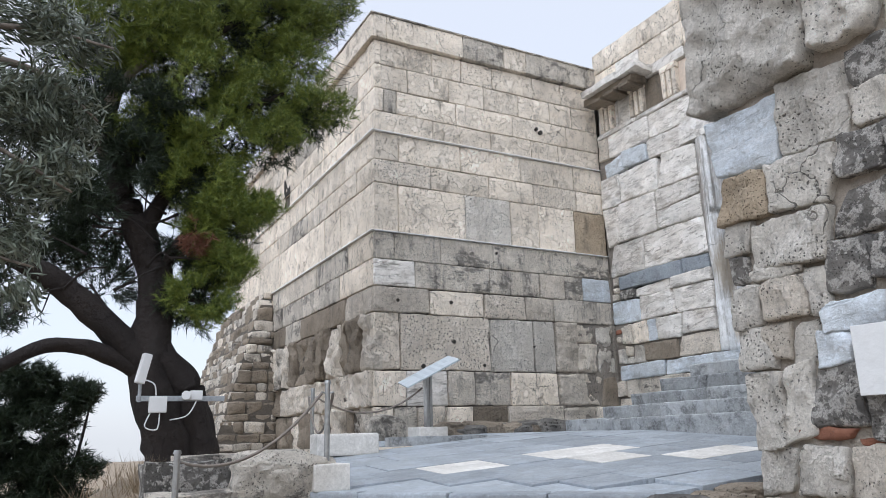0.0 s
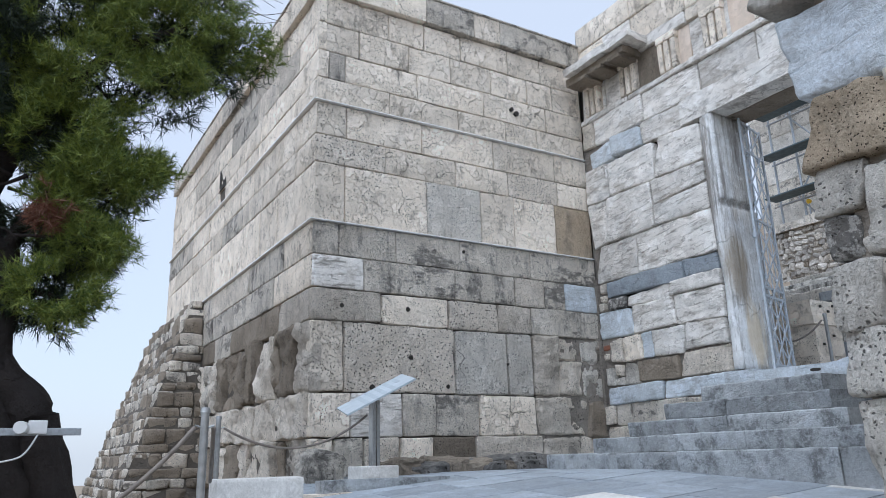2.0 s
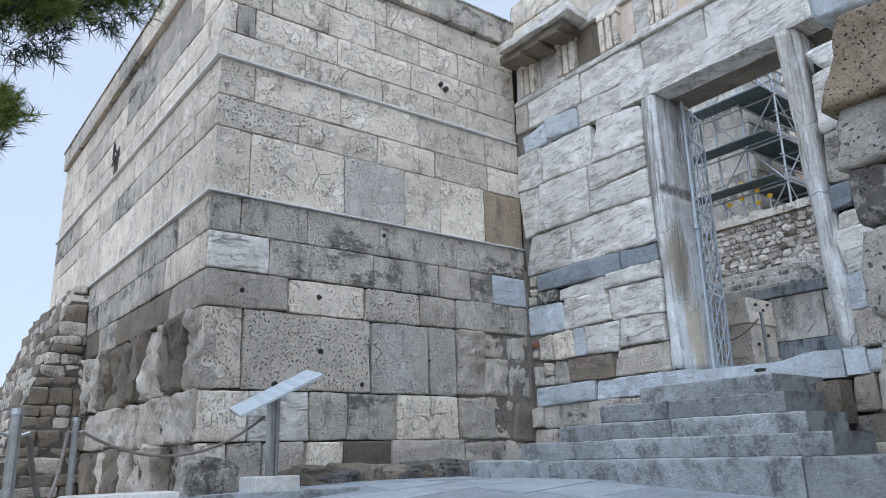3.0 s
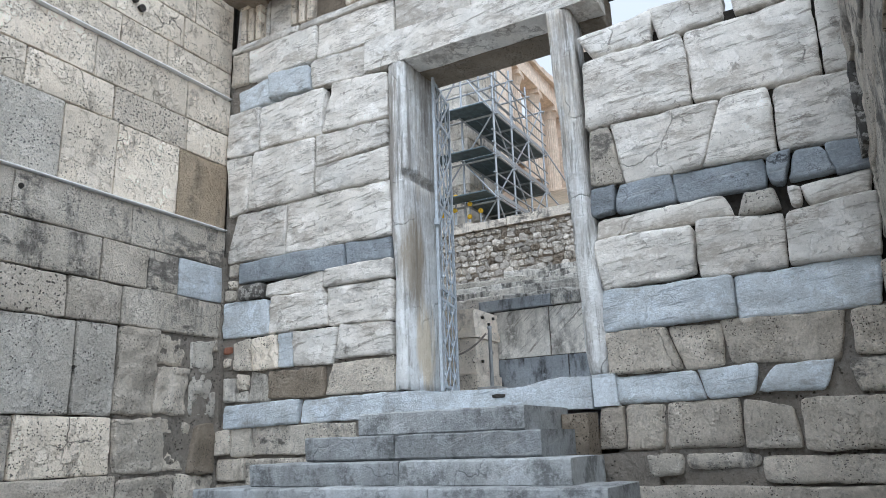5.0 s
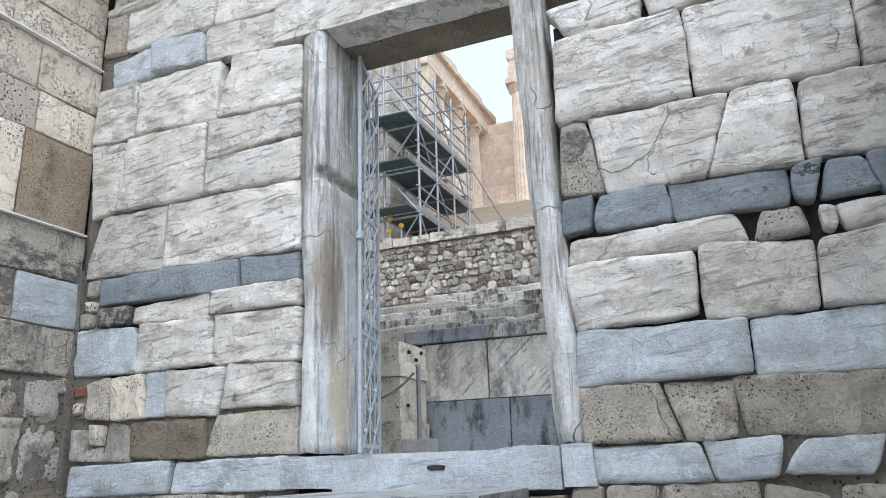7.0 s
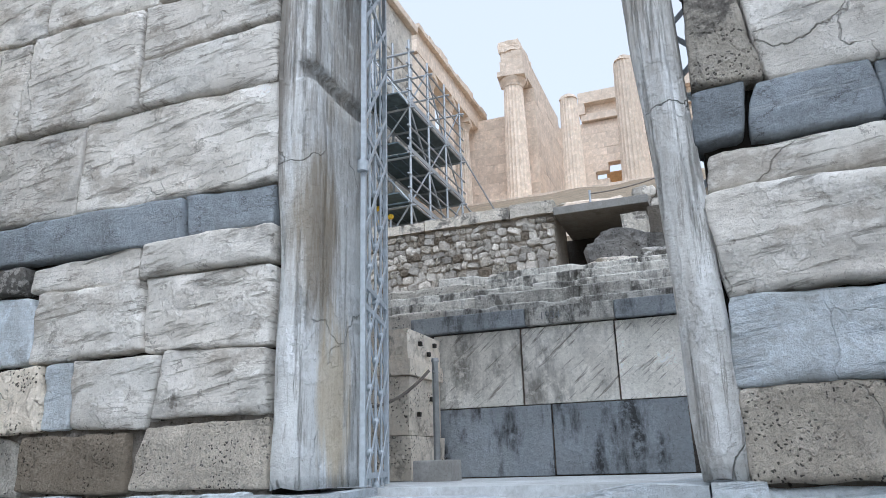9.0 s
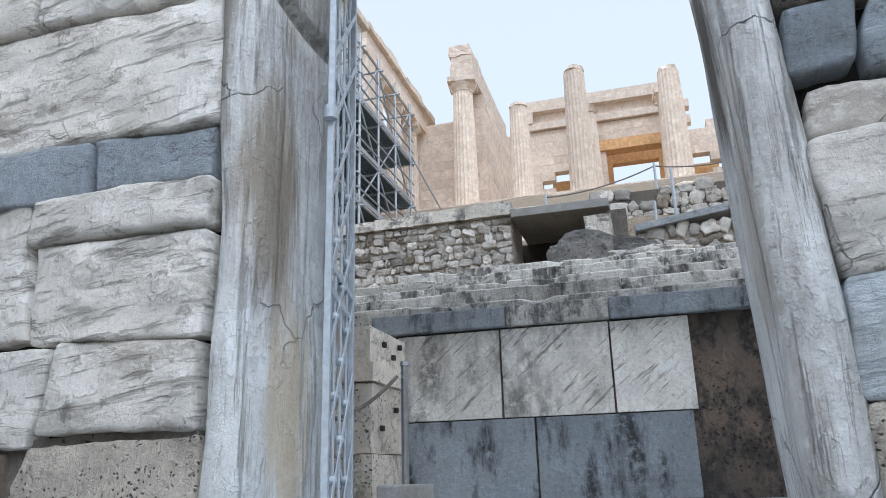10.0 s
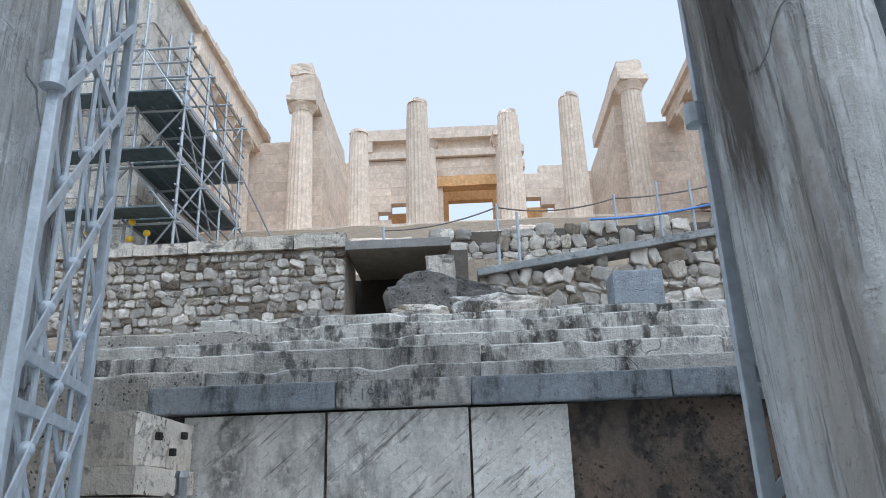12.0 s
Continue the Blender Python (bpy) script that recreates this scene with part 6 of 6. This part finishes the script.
# ---- trees ----
def tufts(name, clumps, count, size, width, mat, seed, parent, blades=9, squash=0.7, label=""):
    """Needle tufts in a crown of uneven clumps (x, y, z, rx, ry, rz)."""
    rg = np.random.default_rng(seed)
    vol = np.array([c[3] * c[4] * c[5] for c in clumps]) ** 0.7
    which = rg.choice(len(clumps), count, p=vol / vol.sum())
    c = np.array([q[:3] for q in clumps])[which]
    r = np.array([q[3:] for q in clumps])[which]
    d = rg.normal(size=(count, 3))
    d /= np.linalg.norm(d, axis=1)[:, None]
    rad = rg.uniform(0.25, 1.0, count) ** 0.45
    bump = np.array([1 + 0.45 * noise.noise(Vector((float(a) * 2.6, float(b) * 2.6, float(e) * 2.6)) + Vector((float(i) * 3, 0, 0))) for (a, b, e), i in zip(d, which)])
    p = c + d * r * (rad * bump)[:, None]
    keep = np.array([noise.noise(Vector((float(a), float(b), float(e))) * 2.6 + Vector((seed, 0, 0))) > -0.12 for a, b, e in p])
    p, d = p[keep], d[keep]
    n = len(p)
    axis = d * 0.7 + rg.normal(size=(n, 3)) * 0.5 + np.array([0, 0, 0.25])
    axis /= np.linalg.norm(axis, axis=1)[:, None]
    way = axis[:, None, :] * 0.75 + rg.normal(size=(n, blades, 3)) * 0.55
    way /= np.linalg.norm(way, axis=2)[:, :, None]
    ln = size * rg.uniform(0.6, 1.2, (n, blades, 1))
    side = np.cross(way, rg.normal(size=(n, blades, 3)))
    side /= np.linalg.norm(side, axis=2)[:, :, None] + 1e-9
    base = p[:, None, :] + axis[:, None, :] * rg.uniform(-0.5, 0.5, (n, blades, 1)) * size
    v = np.stack([base - side * width * 0.5, base + side * width * 0.5, base + way * ln], 2).reshape(-1, 3)
    f = np.arange(len(v)).reshape(-1, 3)
    return part(name, mesh(name, v.tolist(), f.tolist(), mat), parent, label)


def leaves(name, clumps, count, size, width, mat, seed, parent):
    """Narrow pointed leaves, each a folded lozenge, hanging on twigs."""
    rg = np.random.default_rng(seed)
    vol = np.array([c[3] * c[4] * c[5] for c in clumps]) ** 0.8
    which = rg.choice(len(clumps), count, p=vol / vol.sum())
    c = np.array([q[:3] for q in clumps])[which]
    r = np.array([q[3:] for q in clumps])[which]
    d = rg.normal(size=(count, 3))
    d /= np.linalg.norm(d, axis=1)[:, None]
    p = c + d * r * (rg.uniform(0, 1, count) ** 0.5)[:, None]
    keep = np.array([noise.noise(Vector((float(a), float(b), float(e))) * 4.5) > -0.1 for a, b, e in p])
    p = p[keep]
    n = len(p)
    flow = np.array([np.array(noise.noise_vector(Vector((float(a), float(b), float(e))) * 2.0)) for a, b, e in p])
    way = flow * 1.6 + rg.normal(size=(n, 3)) * 0.45 + np.array([0.3, 0, -0.25])
    way /= np.linalg.norm(way, axis=1)[:, None]
    side = np.cross(way, rg.normal(size=(n, 3)))
    side /= np.linalg.norm(side, axis=1)[:, None]
    up = np.cross(side, way)
    ln = (size * rg.uniform(0.7, 1.25, n))[:, None]
    v = np.stack([p, p + way * ln * 0.5 + side * width * 0.5 + up * width * 0.15, p + way * ln, p + way * ln * 0.5 - side * width * 0.5 + up * width * 0.15], 1).reshape(-1, 3)
    k = np.arange(n)[:, None] * 4
    f = np.concatenate([k + np.array([[0, 1, 2]]), k + np.array([[0, 2, 3]])]).tolist()
    return part(name, mesh(name, v.tolist(), f, mat), parent)


def limb(name, points, radii, mat, parent, sides=10, wobble=0.25, steps=5):
    path = smooth_path(points, steps)
    rs = [radii[0] + (radii[1] - radii[0]) * (k / (len(path) - 1)) ** 0.8 for k in range(len(path))]
    v, f = tube_data(path, rs, sides, wobble)
    return part(name, mesh(name, v, f, mat, True), parent)


pine = thing("pine_tree", "old leaning pine with a dark forked trunk and bright green needles", "tree")
limb("trunk", [(1.52, 9.5, 0.6), (1.42, 9.5, 1.5), (1.2, 9.5, 2.15), (1.12, 9.5, 2.83), (1.12, 9.5, 3.52), (0.87, 9.5, 4.2), (0.6, 9.55, 4.8), (0.4, 9.6, 5.6), (0.6, 9.5, 6.6)], (0.33, 0.1), BARK, pine, 16, 0.3, 6)
limb("limb", [(1.75, 9.55, 0.7), (1.74, 9.5, 1.5), (1.62, 9.45, 2.1), (1.42, 9.45, 2.42), (1.15, 9.5, 2.75)], (0.24, 0.16), BARK, pine, 14, 0.3)
limb("limb", [(1.1, 9.5, 2.5), (0.62, 9.45, 2.94), (0.11, 9.4, 3.38), (-0.32, 9.3, 3.62), (-0.9, 9.2, 3.85)], (0.2, 0.1), BARK, pine, 12)
limb("limb", [(1.04, 9.5, 2.42), (0.53, 9.4, 2.66), (0.0, 9.3, 2.68), (-0.5, 9.2, 2.38)], (0.13, 0.06), BARK, pine)
limb("limb", [(0.45, 9.5, 5.1), (0.3, 9.3, 5.35), (0.5, 9.1, 5.85), (0.9, 9.0, 6.5)], (0.08, 0.05), BARK_PALE, pine)
limb("limb", [(0.9, 9.5, 4.1), (1.3, 9.2, 4.9), (1.8, 9.0, 5.6), (2.5, 8.9, 6.1)], (0.12, 0.03), BARK, pine)
limb("limb", [(0.6, 9.5, 4.8), (1.0, 9.2, 5.8), (1.6, 9.0, 6.8), (2.3, 9.0, 7.4)], (0.1, 0.03), BARK, pine)
limb("limb", [(1.1, 9.5, 3.5), (1.4, 9.2, 4.1), (1.8, 9.0, 4.3), (2.0, 9.0, 4.2)], (0.08, 0.02), BARK, pine)
limb("limb", [(1.1, 9.5, 3.2), (1.4, 9.2, 3.3), (1.7, 9.1, 3.2)], (0.06, 0.02), BARK, pine)
rng = random.Random(77)
for k in range(34):
    a = Vector((rng.uniform(0.0, 1.5), rng.uniform(9.0, 9.6), rng.uniform(3.2, 5.6)))
    b = a + Vector((rng.uniform(-0.7, 0.7), rng.uniform(-0.4, 0.4), rng.uniform(-0.5, 0.4)))
    limb("twig", [a, (a + b) / 2 + Vector((0, 0, rng.uniform(-0.15, 0.15))), b], (0.022, 0.006), BARK, pine, 5, 0.0, 4)
for k in range(12):
    a = Vector((rng.uniform(2.5, 2.9), 9.0, rng.uniform(6.3, 7.3)))
    b = a + Vector((rng.uniform(0.35, 0.8), rng.uniform(-0.2, 0.2), rng.uniform(-0.3, 0.5)))
    limb("twig", [a, (a + b) / 2 + Vector((0, 0, rng.uniform(-0.1, 0.1))), b], (0.009, 0.003), BARK_PALE, pine, 4, 0.0, 4)
CROWN = [(1.71, 9.0, 6.95, 0.9, 0.7, 0.6), (2.35, 9.0, 7.3, 0.8, 0.6, 0.55), (2.85, 9.0, 6.05, 0.6, 0.5, 0.3), (2.2, 9.0, 5.95, 0.75, 0.6, 0.45), (1.35, 9.0, 6.1, 0.75, 0.6, 0.55), (0.75, 9.0, 6.7, 0.6, 0.6, 0.5),
         (2.6, 9.0, 6.6, 0.5, 0.5, 0.4), (1.75, 9.0, 5.35, 0.6, 0.5, 0.35), (1.2, 9.0, 7.6, 1.2, 0.8, 0.6), (2.4, 8.9, 5.45, 0.4, 0.4, 0.22), (2.9, 9.0, 7.7, 0.7, 0.6, 0.5), (0.2, 9.1, 6.6, 0.7, 0.6, 0.6), (0.9, 9.1, 5.4, 0.5, 0.4, 0.35)]
LOW = [(1.5, 9.0, 4.75, 0.5, 0.45, 0.4), (1.95, 9.0, 4.4, 0.45, 0.4, 0.36), (1.6, 9.1, 4.05, 0.4, 0.35, 0.35), (1.6, 9.1, 3.3, 0.42, 0.35, 0.3), (1.85, 9.0, 3.75, 0.35, 0.35, 0.28), (2.2, 9.0, 4.5, 0.3, 0.3, 0.2), (1.35, 9.0, 5.2, 0.4, 0.4, 0.3)]
tufts("crown", CROWN, 21000, 0.105, 0.0075, PINE, 1, pine, 14)
# here and for LOW, darker needles set behind paint the crown's inner shade
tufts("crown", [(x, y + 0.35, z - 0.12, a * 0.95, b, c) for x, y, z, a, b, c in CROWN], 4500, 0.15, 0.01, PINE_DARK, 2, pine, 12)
tufts("crown", LOW, 7500, 0.10, 0.0075, PINE, 3, pine, 14)
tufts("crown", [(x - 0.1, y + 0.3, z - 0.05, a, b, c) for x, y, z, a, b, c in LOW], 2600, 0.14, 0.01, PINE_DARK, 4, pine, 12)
# dark tufts over the upper trunk, with shade in their colour
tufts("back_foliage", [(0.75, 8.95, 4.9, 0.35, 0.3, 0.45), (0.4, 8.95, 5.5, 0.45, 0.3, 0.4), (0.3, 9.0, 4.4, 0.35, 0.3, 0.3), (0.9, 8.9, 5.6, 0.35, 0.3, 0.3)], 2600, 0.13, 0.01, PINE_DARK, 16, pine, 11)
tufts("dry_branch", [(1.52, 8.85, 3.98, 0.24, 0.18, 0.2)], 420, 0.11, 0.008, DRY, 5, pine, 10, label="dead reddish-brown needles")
# the backlit far side of the pine, its shade put into dark needles
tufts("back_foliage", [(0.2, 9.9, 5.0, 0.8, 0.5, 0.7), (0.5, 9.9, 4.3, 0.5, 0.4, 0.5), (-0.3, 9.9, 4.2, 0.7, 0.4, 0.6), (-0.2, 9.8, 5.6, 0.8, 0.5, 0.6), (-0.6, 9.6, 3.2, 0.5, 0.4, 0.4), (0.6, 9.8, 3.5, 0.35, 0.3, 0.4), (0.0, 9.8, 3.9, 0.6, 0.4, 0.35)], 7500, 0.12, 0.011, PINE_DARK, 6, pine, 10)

olive = thing("olive_tree", "olive branches with narrow grey-green leaves", "tree")
limb("trunk", [(-2.6, 4.9, -1.2), (-2.4, 4.8, 0.8), (-2.0, 4.7, 2.2), (-1.4, 4.6, 3.3), (-0.7, 4.6, 3.8)], (0.22, 0.05), BARK_PALE, olive)
for a, b, c in (((-1.4, 4.6, 3.3), (-0.6, 4.5, 3.3), (0.05, 4.5, 3.0)), ((-1.0, 4.6, 3.6), (-0.4, 4.6, 4.0), (0.2, 4.6, 4.0)), ((-2.0, 4.7, 2.2), (-1.0, 4.6, 2.7), (-0.1, 4.5, 2.55)), ((-0.7, 4.6, 3.8), (-0.2, 4.6, 3.75), (0.15, 4.6, 3.5))):
    limb("branch", [a, b, c], (0.035, 0.006), BARK_PALE, olive, 6, 0.1, 5)
OL = [(-0.28, 4.6, 4.05, 0.42, 0.35, 0.25), (0.02, 4.6, 4.08, 0.26, 0.3, 0.18), (-0.3, 4.6, 3.55, 0.36, 0.35, 0.28), (-0.03, 4.6, 3.5, 0.22, 0.3, 0.2), (-0.2, 4.6, 3.12, 0.3, 0.3, 0.22), (0.0, 4.6, 3.2, 0.16, 0.25, 0.14),
      (-0.28, 4.6, 2.72, 0.24, 0.25, 0.2), (-0.16, 4.6, 2.45, 0.12, 0.2, 0.12), (-0.9, 4.6, 3.5, 0.5, 0.4, 0.7), (-0.9, 4.6, 2.7, 0.5, 0.4, 0.4)]
leaves("foliage", OL, 24000, 0.078, 0.015, OLIVE, 7, olive)
# darker leaves behind the lower clumps; their shade is in the colour
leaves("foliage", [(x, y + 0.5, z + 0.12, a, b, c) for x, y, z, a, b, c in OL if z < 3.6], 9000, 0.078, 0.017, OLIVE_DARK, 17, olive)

shrub = thing("shrub", "dark evergreen shrub growing below the terrace", "shrub")
limb("stem", [(0.1, 13.2, -1.5), (0.1, 13.1, 0.6), (0.2, 13.0, 1.8)], (0.09, 0.03), BARK, shrub)
limb("stem", [(0.1, 13.2, -0.5), (0.5, 13.0, 1.0), (0.7, 12.9, 2.2)], (0.05, 0.015), BARK, shrub)
tufts("foliage", [(-0.04, 13.0, 1.85, 0.6, 0.5, 0.45), (0.5, 13.0, 2.3, 0.45, 0.4, 0.25), (-0.3, 13.0, 2.6, 0.5, 0.4, 0.3), (0.4, 13.0, 1.25, 0.5, 0.5, 0.35), (-0.2, 13.0, 0.9, 0.6, 0.5, 0.6), (0.6, 13.0, 0.5, 0.5, 0.5, 0.4), (-1.0, 13.0, 1.6, 0.7, 0.6, 1.0)],
      15000, 0.13, 0.016, PINE_DARK, 9, shrub, 11)

rg = np.random.default_rng(4)
gv, gf = [], []
for k in range(600):
    x, y = rg.uniform(0.3, 1.9), rg.uniform(7.9, 10.8)
    if rg.random() < 0.45:
        x, y = rg.uniform(1.0, 1.5), rg.uniform(8.9, 9.4)
    z = ground_z(x, y)
    h, a, b = rg.uniform(0.1, 0.42), rg.normal() * 0.12, rg.normal() * 0.12
    i = len(gv)
    gv += [(x - 0.004, y, z), (x + 0.004, y, z), (x + a, y + b, z + h)]
    gf.append((i, i + 1, i + 2))
tagged(part("dry_grass", mesh("dry_grass", gv, gf, STRAW)), "dry straw-coloured grass round the pine's foot", "grass", kind="stuff")

# ---- camera boxes on the pine ----
bar = thing("camera_bar", "white steel bar with small surveillance cameras strapped to the pine", "camera")
solid("rail", box_data(0.95, 1.92, 9.0, 9.04, 2.06, 2.12, 0.006), GALV, bar)
solid("junction_box", box_data(1.08, 1.27, 8.92, 9.0, 1.93, 2.11, 0.012), WHITE, bar)
bm = box_data(-0.05, 0.05, -0.05, 0.05, -0.17, 0.17, 0.015)
bm.transform(pose(1.0, 8.98, 2.42, 0, 12, 10))
solid("antenna", bm, WHITE, bar)
rod("bracket", (0.98, 9.0, 2.05), (0.98, 9.0, 2.35), 0.02, GALV, bar)
rod("camera_tube", (1.46, 8.86, 2.12), (1.5, 9.05, 2.12), 0.05, WHITE, bar, 14)
solid("camera_body", box_data(1.52, 1.66, 8.95, 9.03, 2.07, 2.18, 0.01), WHITE, bar)
for pts in (((1.1, 8.95, 1.93), (1.05, 8.93, 1.78), (1.18, 8.93, 1.75), (1.2, 8.95, 1.93)), ((1.6, 8.97, 2.07), (1.5, 8.95, 1.9), (1.32, 9.0, 1.85)), ((1.0, 8.97, 2.3), (1.12, 8.95, 2.25), (1.15, 8.95, 2.12))):
    v, f = tube_data(smooth_path(pts, 6), 0.008, 5)
    part("cable", mesh("cable", v, f, WHITE, True), bar)
